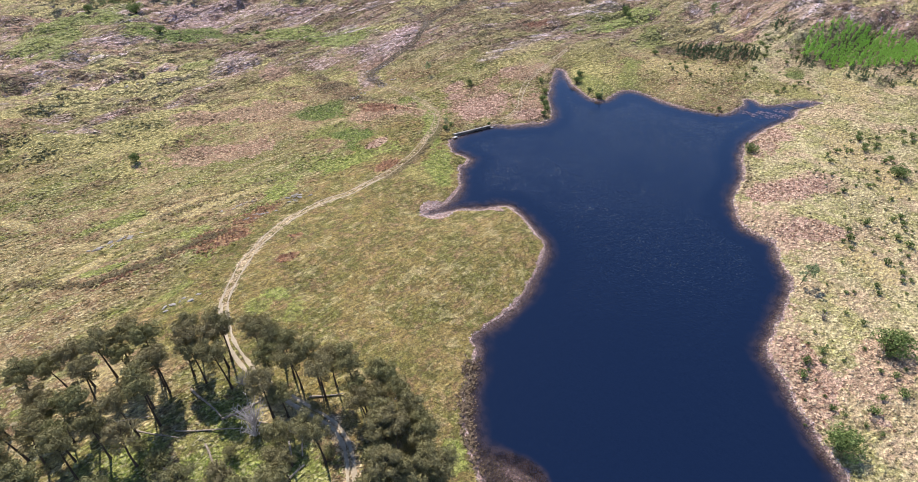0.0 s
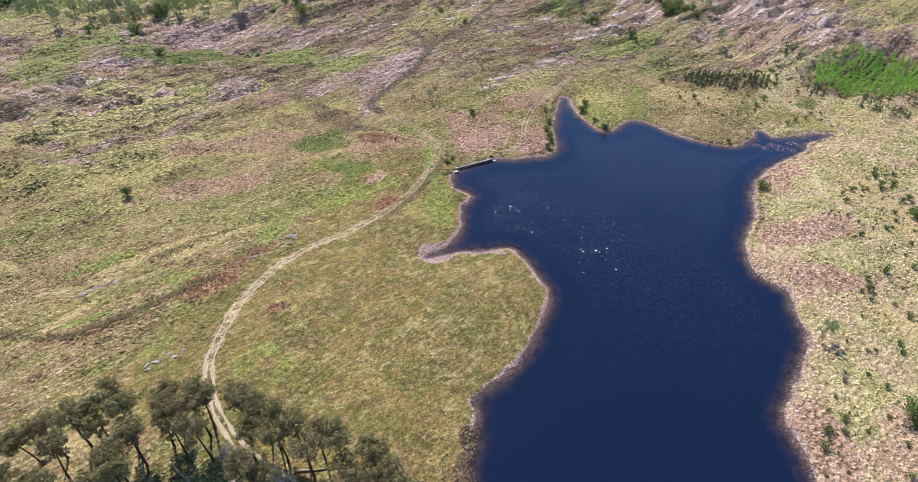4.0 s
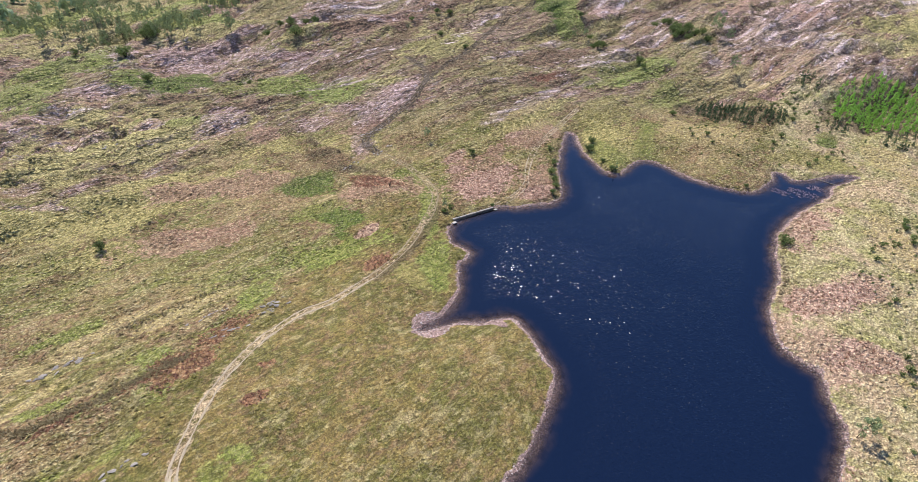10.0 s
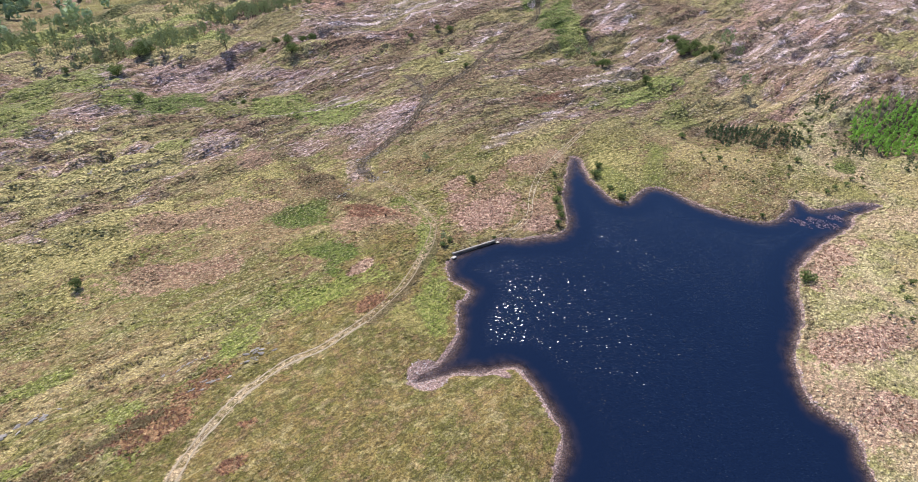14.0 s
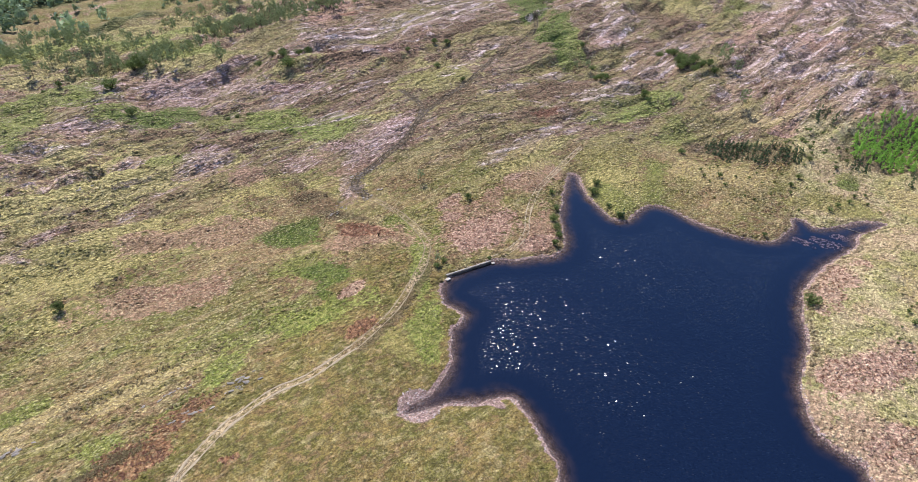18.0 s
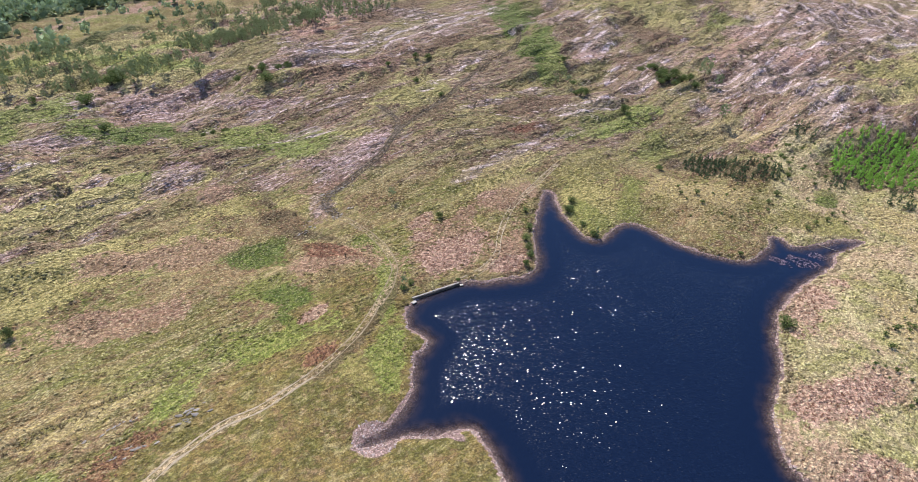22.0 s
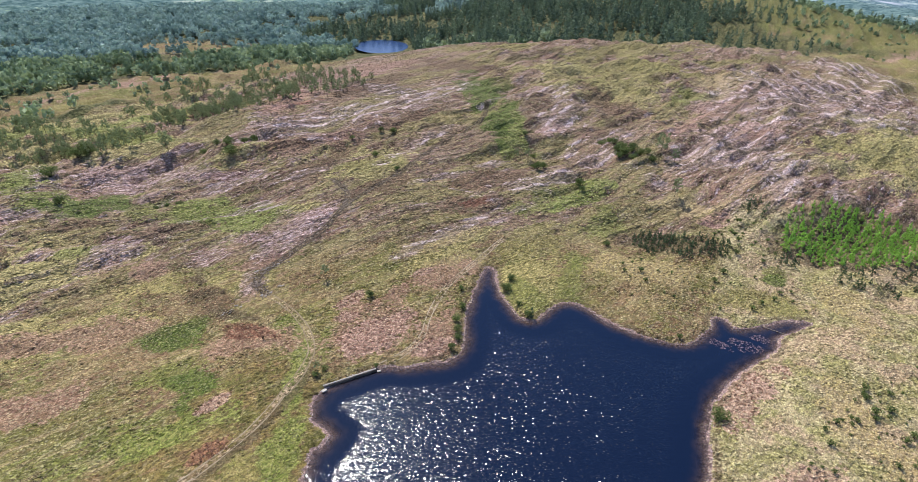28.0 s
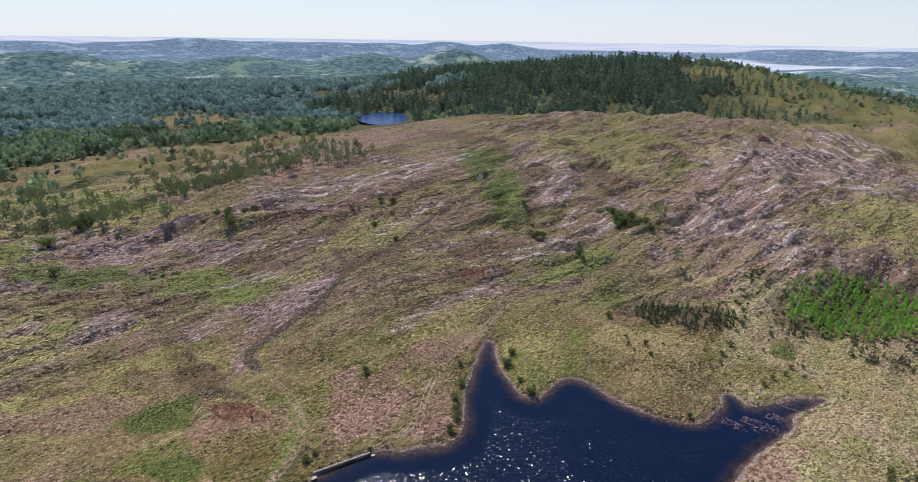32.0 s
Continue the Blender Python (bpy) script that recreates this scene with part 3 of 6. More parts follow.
BRACKEN = island_material("dead_bracken", (0.19, 0.085, 0.055), (0.4, 0.23, 0.15), 0.9, True)
BRASH_WOOD = island_material("cut_branches", (0.13, 0.09, 0.07), (0.46, 0.37, 0.32))
FAR = hazy_distance_material()

# ---- ground ----
GREEN = [(90, 1160, 170, 120, 90), (40, 1190, 60, 40, 90), (150, 900, 50, 16, 60), (-1330, 1075, 120, 40, 50), (-302, 195, 14.1, 4.2, 45), (-246, 196, 14.2, 3.1, 62), (-182, 202, 32.6, 11.4, 2), (-202, 156, 14.9, 4.5, 12), (-117, 132, 8.4, 3.4, 23), (-100, 121, 8.9, 4.5, -10), (-148, 429, 21.8, 8.7, 69), (-104, 359, 41.3, 10.3, -58), (-44, 279, 26.6, 9.3, 74), (-19, 258, 10.9, 5.5, 71), (-72, 148, 8.3, 1.7, 125), (-13, 466, 22.7, 11.3, 88)]
GREEN_TWO = [(-49, 15, 7, 4, 20), (-36, 18, 4, 3, 40), (-58, 6, 5, 3, 10), (-116, 136, 6.4, 3.2, 21), (-99, 119, 5.6, 2.2, 29), (-82, 112, 5.3, 1.6, -1), (-63, 41, 4.7, 2.8, 93), (-88, 30, 2.9, 0.9, 47), (-91, 70, 12.7, 2.8, 101), (-83, 36, 4.9, 1.2, -103), (-191, 197, 27.8, 11.1, -17), (41, 246, 5.3, 2.7, 40), (-56, 46, 6.2, 2.2, 113), (-20, 215, 13.4, 4.0, -73), (-31, 196, 7.2, 3.6, -39)]
OLIVE = [(240, 950, 300, 140, 90), (-215, 591, 45, 13.5, 39), (-78, 615, 85, 30, 62), (-42, 532, 52, 15.5, 55), (82, 380, 26, 14, -27), (13, 628, 45, 13, 53), (-480, 330, 60, 20, 54), (-147, 259, 25.7, 10.3, 33), (37, 226, 13.5, 5.4, 19), (-85, 105, 12.0, 3.6, 25), (87, 394, 24.0, 12.0, 19), (-58, 105, 5.8, 3.5, -7), (-63, 174, 7.1, 2.1, 63), (-53, 519, 61.0, 30.5, 65), (-40, 232, 23.5, 9.4, 62)]
RUST = [(-88, 60, 7.5, 4.0, 66), (-89, 67, 6.6, 3.6, 91), (-71, 106, 4.2, 2.1, 87), (-68, 58, 2.6, 1.5, 67), (-72, 66, 1.9, 0.9, 39), (-97, 144, 10.5, 3.2, 4), (-100, 144, 9.0, 2.7, 9), (-93, 49, 6.0, 0.7, 66), (-98, 39, 6.0, 0.6, 75), (-73, 250, 6.3, 3.2, 63), (-241, 338, 10.7, 5.3, 76)]
PINK = [(-549, 386, 60, 20, 76), (-548, 489, 60, 22, 63), (-62, 158, 11.7, 5.8, 71), (-45, 160, 5.8, 2.3, 51), (-78, 170, 5.2, 2.1, 77), (-74, 160, 3.3, 1.7, 45), (-66, 190, 5.7, 2.3, 64), (31, 402, 20.6, 10.3, 58), (5, 453, 24.9, 8.7, 47), (-73, 363, 13.5, 8.1, 84), (21, 276, 6.6, 2.6, 20), (-82, 116, 3.7, 1.8, 79), (33, 179, 13.3, 6.7, 61), (39, 147, 12.0, 4.8, 46), (46, 129, 9.2, 3.7, 17), (41, 78, 11.5, 5.2, -80), (54, 71, 3.9, 1.9, -15), (190, 870, 47.8, 14.3, 47)]
BRASH = [(-205, 225, 22, 6, 60), (-160, 250, 18, 5, 55), (-165, 205, 16, 4, 62), (-85, 300, 16, 4, 66), (-40, 330, 14, 5, 70), (-100, 265, 12, 2.5, 64), (-126, 189, 12.7, 3.8, 51), (-276, 220, 23.1, 6.9, 49), (-257, 170, 11.0, 3.3, 31), (-113, 160, 4.5, 2.3, 86), (-93, 191, 8.8, 1.1, 62), (-71, 218, 23.4, 2.3, 73)]
BRASH += [(-55, 252, 12.2, 1.0, 58), (-183, 158, 4.4, 1.8, 88), (-50, 298, 12.4, 6.2, 72), (15, 357, 40.1, 18.0, 57), (41, 346, 19.6, 9.8, 6), (98, 530, 75, 38, -35), (90, 465, 45, 10, 44), (96, 444, 51.1, 5.1, 50), (-108, 422, 27.0, 8.1, 52), (-212, 400, 29.9, 12.0, -9), (-218, 298, 30.3, 10.6, 175), (-125, 188, 16.9, 5.1, 76), (-192, 87, 7.6, 1.5, 31)]
STREAK = [(40, 325, 18.8, 2.3, 74), (50, 322, 22.6, 2.7, 79), (65, 326, 19.8, 2.4, 89), (30, 324, 18.0, 1.8, 71), (69, 338, 8.9, 0.9, 3), (56, 498, 32.0, 3.2, 51), (-233, 109, 15.1, 1.5, 97), (-255, 141, 16.1, 1.6, 69), (-224, 138, 12.4, 1.5, 57), (-288, 200, 17.5, 2.6, 66), (-140, 63, 1.3, 0.6, 115), (-154, 208, 9.6, 1.1, 39), (-95, 225, 10.6, 1.1, 61), (-80, 256, 9.9, 0.8, 0), (-179, 310, 14.1, 1.4, 67), (-194, 137, 4.8, 1.0, 68)]
# first two entries paint dark ground under larch and spruce, for shade between trees
DARK = [(70, 285, 30, 20, 40), (8, 251, 17, 8, 5), (-116, 45, 5.7, 0.7, 55), (-97, 74, 2.5, 1.0, 49), (-230, 117, 22.0, 1.5, 81), (-100, 38, 7.6, 0.5, 73), (-253, 403, 27.0, 5.4, 77), (-47, 394, 17.1, 5.1, -54), (-103, 162, 3.7, 1.5, 64), (-173, 172, 4.2, 2.1, -13), (-105, 149, 12.6, 2.5, 8), (-134, 158, 8.9, 2.7, 143), (-154, 540, 45.3, 9.1, 85), (-31, 501, 10.9, 3.3, 15), (-143, 334, 12.3, 2.5, 59), (-127, 151, 9.8, 2.9, 34), (-19, 35, 4.1, 1.2, -47)]
STRAW = [(-76, 16, 6, 3.5, 30), (-51, 14, 5, 2.2, 25), (-66, 12, 9, 4, 30), (-42, 26, 6, 3, 20), (-30, 14, 5, 3, 60), (-103, 75, 15.4, 2.0, 70), (-117, 58, 12.0, 1.6, 68), (-110, 35, 6.3, 1.3, 89), (-147, 42, 4.9, 2.0, 18), (0, 228, 22.1, 6.6, 15), (61, 235, 12.8, 5.1, -60), (60, 176, 17.8, 8.9, -50), (-58, 203, 18.0, 4.5, 61), (8, 289, 17.0, 5.9, 2), (-69, 214, 13.7, 4.1, 58), (58, 119, 9.0, 4.5, -43), (-103, 18, 2.7, 1.4, 103), (14, 540, 48.1, 14.4, 65)]
DEEP_GREEN = [(-115, 135, 8.0, 6.4, 100), (-96, 121, 6.8, 4.5, 178), (-252, 190, 21.3, 15.3, 97), (-88, 113, 4.2, 2.1, 162), (40, 241, 5.0, 2.7, 39), (-115, 132, 8.9, 5.0, 36), (-97, 121, 6.7, 4.1, 15), (-148, 422, 53.3, 13.3, 127), (-106, 350, 33.3, 6.4, 115)]
FRESH_GREEN = [(-46, 10, 6, 3.5, 10), (-31, 17, 4, 3, 30), (-12, 32, 4, 2.5, 120), (-430, 240, 70, 20, 40), (-350, 300, 40, 14, 50), (-273, 182, 23.7, 7.1, 127), (-323, 265, 31.1, 13.7, 8), (-57, 9, 6, 4, 25), (-50, 19.4, 4.5, 3, 30), (-42, 12, 4, 3, 20), (-314, 184, 32.9, 16.5, 18), (-293, 145, 27.2, 13.8, 156), (-182, 205, 29.4, 11.1, 165)]
FRESH_GREEN += [(-150, 193, 13.4, 6.3, 39), (-93, 85, 8.8, 4.0, 85), (-97, 57, 4.4, 2.6, 33), (-124, 53, 8.0, 2.3, 60), (-88, 149, 7.6, 3.8, 161), (-58, 116, 10.6, 3.1, 118), (-105, 38, 5.3, 1.7, 53), (-85, 106, 10.7, 6.0, 42), (-68, 130, 17.3, 2.4, 119), (-192, 202, 19.8, 11.4, 152), (-252, 185, 12.5, 6.8, 5), (-34, 283, 25.6, 6.9, 76), (-92, 339, 37.2, 8.5, 110), (-61, 47, 5.1, 2.0, 15)]
GOLD = [(100, 405, 60, 32, 60), (-405, 262, 120, 45, 45), (-330, 235, 60, 22, 30), (-225, 125, 60, 26, 50), (-165, 98, 40, 16, 50), (-399, 281, 53.6, 24.1, 40), (-383, 237, 32.0, 14.1, 18), (-220, 263, 26.0, 9.7, 62), (-191, 142, 19.5, 13.4, 58), (-208, 103, 18.5, 12.6, 26), (-160, 281, 28.2, 15.7, 0)]
GOLD += [(-253, 142, 13.5, 4.8, 49), (-32, 198, 18.4, 9.8, 84), (-62, 215, 37.1, 3.1, 71), (-137, 210, 12.7, 6.0, 38), (-144, 81, 12.8, 5.0, 49), (-136, 257, 23.9, 17.0, 7), (-52, 462, 45.0, 29.7, 18), (84, 379, 31.0, 21.8, 72), (-35, 210, 16.7, 11.2, 75), (-94, 522, 67.4, 18.3, 46), (-136, 153, 21.3, 10.1, 22)]
PALE = [(-269, 221, 32.3, 16.6, 27), (-263, 162, 18.6, 8.4, 34), (-186, 87, 14.0, 1.8, 17), (-209, 94, 6.9, 5.3, 98), (-190, 102, 7.0, 2.8, 79), (-233, 127, 12.5, 6.5, 52), (-261, 131, 14.4, 2.3, 87), (-217, 150, 18.5, 5.8, 79), (-126, 198, 18.7, 11.1, 97), (-182, 158, 10.7, 7.4, 113), (-141, 170, 9.1, 5.0, 30), (-115, 162, 8.9, 3.6, 127), (-138, 186, 5.9, 4.3, 157), (-260, 260, 19.9, 2.6, 48), (-231, 237, 44.6, 3.9, 13)]
PALE_FAR = [(51, 507, 93.8, 32.5, 79), (108, 594, 99.7, 34.8, 86), (10, 350, 35.5, 10.3, 62), (45, 321, 30.0, 5.6, 79), (-73, 382, 35.2, 11.9, 101), (-182, 378, 49.1, 13.5, 76), (-202, 336, 50.1, 8.8, 65), (-223, 294, 40.3, 3.9, 66), (-269, 218, 36.8, 6.5, 21), (-131, 318, 35.8, 4.2, 90), (-59, 276, 18.0, 6.4, 65), (-38, 368, 15.7, 8.4, 82)]
MAUVE = [(-159, 157, 8.7, 6.6, 4), (-149, 116, 23.8, 6.1, 35), (-132, 95, 16.8, 7.0, 46), (-92, 142, 10.4, 6.6, 25), (-64, 160, 13.7, 9.6, 78), (-46, 168, 12.6, 4.2, 107), (20, 281, 8.6, 5.0, 42), (-61, 191, 16.4, 4.6, 63), (-188, 293, 27.9, 13.9, 51), (-121, 174, 13.3, 4.1, 36), (15, 440, 66.0, 10.4, 71), (31, 386, 16.2, 10.2, 53), (-258, 343, 42.4, 12.9, 116), (-278, 474, 64.8, 25.6, 74), (47, 156, 14.0, 6.0, 55), (34, 128, 9.9, 6.4, 124), (54, 81, 10.2, 4.5, 74)]
BROWN = [(-126, 152, 16.5, 7.0, 163), (-242, 138, 18.3, 1.4, 62), (-242, 117, 23.1, 2.2, 128), (-76, 247, 12.8, 6.7, 58), (-170, 256, 30.4, 8.3, 93), (-119, 237, 28.2, 6.6, 73), (-227, 175, 12.4, 4.5, 42), (-181, 174, 22.2, 3.8, 31), (-234, 410, 66.8, 12.5, 89), (-54, 430, 29.3, 14.9, 128), (-164, 265, 27.3, 10.8, 98), (-69, 252, 13.6, 5.4, 52), (-202, 492, 48.9, 13.6, 153), (-78, 279, 23.9, 11.2, 65), (-202, 272, 28.1, 2.6, 44), (-164, 340, 33.4, 4.6, 74)]

FURROWS = [(14, 352, 60, 7.0), (45, 318, 72, 8.0), (66, 320, 100, 9.0), (90, 540, -38, 12.0), (95, 445, 44, 14.0), (-105, 410, 78, 9.0), (-270, 225, 54, 8.0), (-125, 190, 50, 6.0)]

TRACK_LINE = [(-22, 15), (-24.4, 20.3), (-26.3, 22.9), (-29.9, 25.6), (-33.3, 27.0), (-39.4, 27.6), (-49, 28.3), (-58, 31), (-65.6, 36.2), (-69.6, 39.8), (-72.5, 45.2), (-76.8, 55.1), (-78.1, 63.2), (-78.7, 73.1), (-76.9, 81.6), (-72.2, 89.7), (-68.6, 100.6), (-67, 114.2), (-68.5, 127), (-70.1, 136.3), (-73.0, 142.8), (-80.7, 150.2), (-93.1, 156.5), (-106.4, 160.4)]
HILL_LINE = [(-106.4, 160.4), (-114.1, 164.2), (-116.1, 170.1), (-114.8, 176.9), (-113.1, 196.3), (-116.6, 214.8), (-118.2, 233.0), (-117.2, 270.4), (-121.6, 315.9), (-119.6, 359.9), (-131.5, 396.5)]
SPUR_LINE = [(-116.6, 214.8), (-125.9, 230.7), (-142.7, 241.8)]
DAM_LINE = [(-53.6, 147.2), (-50.7, 153.6), (-49.6, 162.1), (-52.4, 172.0), (-54.8, 187.5), (-54.5, 199.6), (-53.0, 213.1), (-50.4, 225.9)]
WALL_LINE = [(-23.4, 406.7), (-5.8, 398.4), (10.3, 399.1), (21.9, 450.2), (36.4, 519.4)]
WALL_LINE_TWO = [(10.9, 381.7), (26.1, 361.6), (48.0, 383.6), (65.0, 420.7), (100.0, 491.7)]
WOOD_EDGE = [(-520, 150), (-440, 280), (-400, 420), (-355, 560), (-290, 690), (-140, 800), (20, 830), (200, 740), (420, 650), (500, -300), (-600, -300)]


def axis(lo, hi, fine, ends, grow, far):
    """Coordinates that lie close together where the camera flies and widen towards the horizon."""
    mid = list(np.arange(lo, hi + 0.01, fine))
    for sign in (1, -1):
        v, s = (mid[-1] if sign > 0 else mid[0]), fine
        limit = ends[1] if sign > 0 else ends[0]
        while abs(v - (lo + hi) / 2) < abs(limit - (lo + hi) / 2):
            s *= grow if s < far else 1.07
            v += sign * s
            mid.append(v) if sign > 0 else mid.insert(0, v)
    return np.array(mid)


XS = axis(-85, 62, 1.0, (-4300, 4300), 1.013, 6.0)
YS = axis(25, 225, 1.0, (-420, 4750), 1.013, 6.0)
GX, GY = np.meshgrid(XS, YS)
GZ, GD = land(GX.ravel(), GY.ravel())
GZ, GD = GZ.reshape(GX.shape), GD.reshape(GX.shape)


def ground_z(x, y):
    """Height of the ground sheet itself at a place."""
    i = int(np.clip(np.searchsorted(XS, x) - 1, 0, len(XS) - 2))
    j = int(np.clip(np.searchsorted(YS, y) - 1, 0, len(YS) - 2))
    u, v = (x - XS[i]) / (XS[i + 1] - XS[i]), (y - YS[j]) / (YS[j + 1] - YS[j])
    return float((GZ[j, i] * (1 - u) + GZ[j, i + 1] * u) * (1 - v) + (GZ[j + 1, i] * (1 - u) + GZ[j + 1, i + 1] * u) * v)


def ground_many(x, y):
    i = np.clip(np.searchsorted(XS, x) - 1, 0, len(XS) - 2)
    j = np.clip(np.searchsorted(YS, y) - 1, 0, len(YS) - 2)
    u, v = (x - XS[i]) / (XS[i + 1] - XS[i]), (y - YS[j]) / (YS[j + 1] - YS[j])
    return (GZ[j, i] * (1 - u) + GZ[j, i + 1] * u) * (1 - v) + (GZ[j + 1, i] * (1 - u) + GZ[j + 1, i + 1] * u) * v


def patches(x, y, table, soft=0.5, grow=1.0):
    """How much each place lies within the ellipses of a table (1 in the middle, 0 outside)."""
    m = np.zeros(x.shape)
    wob = fbm(x, y, 11, 4, 91) * 1.1
    for cx, cy, a, b, turn in table:
        a, b = a * grow, b * grow
        r = 2.2 * a
        near = (np.abs(x - cx) < r) & (np.abs(y - cy) < r)
        if not near.any():
            continue
        c, s = math.cos(radians(turn)), math.sin(radians(turn))
        dx, dy = x[near] - cx, y[near] - cy
        q = np.hypot((dx * c + dy * s) / a, (-dx * s + dy * c) / b) + wob[near]
        m[near] = np.maximum(m[near], 1 - step(1 - soft, 1 + soft, q))
    return m


def mesh_from(name, verts, faces, material, smooth=True):
    me = bpy.data.meshes.new(name)
    verts, faces = np.asarray(verts, np.float32), np.asarray(faces, np.int32)
    k = faces.shape[1]
    me.vertices.add(len(verts)), me.loops.add(faces.size), me.polygons.add(len(faces))
    me.vertices.foreach_set("co", verts.ravel())
    me.loops.foreach_set("vertex_index", faces.ravel())
    me.polygons.foreach_set("loop_start", np.arange(len(faces), dtype=np.int32) * k)
    me.polygons.foreach_set("use_smooth", np.full(len(faces), smooth))
    me.update(calc_edges=True)
    me.materials.append(material)
    return me


def grid_faces(rows, cols):
    a = (np.arange(rows - 1)[:, None] * cols + np.arange(cols - 1)[None]).ravel()
    return np.stack([a, a + 1, a + cols + 1, a + cols], 1)


def near_line(x, y, line, width, soft):
    m = np.zeros(x.shape)
    p = rounded(line, False, 3)
    lo, hi = p.min(0) - 12, p.max(0) + 12
    near = (x > lo[0]) & (x < hi[0]) & (y > lo[1]) & (y < hi[1])
    d, _ = line_distance(x[near], y[near], p)
    m[near] = 1 - step(width - soft, width + soft, d)
    return m


def glade(x, y):
    """Open ground among the woods: a bracken slope in the valley and the grassy knoll."""
    c, s = math.cos(radians(54)), math.sin(radians(54))
    dx, dy = x + 505, y - 385
    valley = 1 - step(0.75, 1.2, np.hypot((dx * c + dy * s) / 190, (-dx * s + dy * c) / 85) + fbm(x, y, 60, 2, 15))
    knoll = 1 - step(0.75, 1.15, np.hypot((x - 60) / 120, (y - 1200) / 190) + fbm(x, y, 60, 2, 16))
    plain = 1 - step(0.75, 1.15, np.hypot((x - 250) / 165, (y - 930) / 360) + fbm(x, y, 60, 2, 18))
    field = 1 - step(0.8, 1.1, np.hypot(((x + 1330) * 0.64 + (y - 1075) * 0.77) / 150, (-(x + 1330) * 0.77 + (y - 1075) * 0.64) / 60))
    rise = 1 - step(0.7, 1.2, np.hypot((x + 830) / 120, (y - 720) / 90) + fbm(x, y, 60, 2, 17))
    return np.maximum.reduce([valley, knoll, plain, field, 0.85 * rise])


def give_covers(me, x, y, d, tone, times=1):
    """Which plants and litter cover each point of a ground mesh."""
    hill = np.maximum(step(-15, 40, y - (122 + 0.6 * (x + 200))), step(-130, -210, x) * step(55, 125, y)) * (1 - 0.8 * glade(x, y))
    east = step(15, 32, x) * step(310, 270, y)
    wood = np.where(inside(x, y, np.array(WOOD_EDGE, float)), 0.0, 1.0) * (1 - glade(x, y) * np.where(y > 850, 0.6, 1.0))
    track = np.maximum.reduce([near_line(x, y, TRACK_LINE[:5], 1.2, 0.5), near_line(x, y, TRACK_LINE[8:17], 1.3, 1.0) * 0.6, near_line(x, y, TRACK_LINE[16:], 1.0, 0.8) * 0.5, near_line(x, y, DAM_LINE, 0.8, 0.8) * 0.6])
    rough = np.maximum.reduce([near_line(x - 1.5, y, TRACK_LINE[16:20], 1.5, 1.2), near_line(x, y, HILL_LINE, 1.5, 1.2), near_line(x, y, SPUR_LINE, 1.4, 1.1), near_line(x, y, WALL_LINE, 1.6, 1.4), near_line(x, y, WALL_LINE_TWO, 1.6, 1.4)])
    shore = 1 - step(0.25, 0.9, d + 0.5 * fbm(x, y, 14, 2, 37))
    bay = 1 - step(0.7, 1.3, np.hypot((x + 47.5) / 4.5, (y - 93.5) / 4.2))
    spit = 1 - step(0.7, 1.2, np.hypot((x + 37) / 7.0, (y - 101.4) / 1.3))
    vectors = {
        "cover_a": (np.maximum(patches(x, y, GREEN, 0.6, 1.2), patches(x, y, GREEN_TWO, 0.6, 1.2)), patches(x, y, OLIVE), patches(x, y, STRAW)),
        "cover_b": (patches(x, y, RUST), patches(x, y, PINK), np.maximum.reduce([patches(x, y, BRASH), patches(x, y, STREAK), patches(x, y, PALE_FAR)])),
        "cover_c": (track, np.maximum.reduce([patches(x, y, DARK), rough, 0.75 * step(0.7, 1.1, d) * (1 - step(1.6, 2.4, d)) * step(110, 150, y)]), np.maximum.reduce([shore, bay, spit])),
        "cover_d": (hill, east, wood),
        "cover_e": (patches(x, y, MAUVE), patches(x, y, BROWN), patches(x, y, GOLD, 0.6)),
        "cover_f": (patches(x, y, DEEP_GREEN), patches(x, y, FRESH_GREEN), patches(x, y, PALE))}
    meadow = step(-100, -76, x) * step(8, -10, x) * step(15, 35, y) * step(150, 125, y)
    heath = (1 - step(0.6, 1.15, np.hypot((x + 100) / 105, (y - 300) / 175) + fbm(x, y, 50, 2, 71)))
    # rows of cut branches: which way they run, and how far apart they lie
    away = np.stack([np.hypot(x - cx, y - cy) for cx, cy, _, _ in FURROWS])
    rows = np.array(FURROWS)[away.argmin(0)]
    run = np.radians(rows[:, 2])
    furrow = (-(x - rows[:, 0]) * np.sin(run) + (y - rows[:, 1]) * np.cos(run)) / rows[:, 3]
    for name, values in (("heath", 0.75 * heath), ("meadow", meadow), ("furrow", furrow), ("tone", tone)):
        me.attributes.new(name, "FLOAT", "POINT").data.foreach_set("value", np.repeat(values, times).astype(np.float32))
    for name, three in vectors.items():
        me.attributes.new(name, "FLOAT_VECTOR", "POINT").data.foreach_set("vector", np.repeat(np.stack(three, 1), times, 0).astype(np.float32).ravel())


def build_ground():
    x, y, d = GX.ravel(), GY.ravel(), GD.ravel()
    me = mesh_from("ground", np.stack([x, y, GZ.ravel()], 1), grid_faces(*GX.shape), MOOR)
    give_covers(me, x, y, d, np.full(x.shape, 0.5))
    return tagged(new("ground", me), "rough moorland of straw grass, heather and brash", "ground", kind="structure")


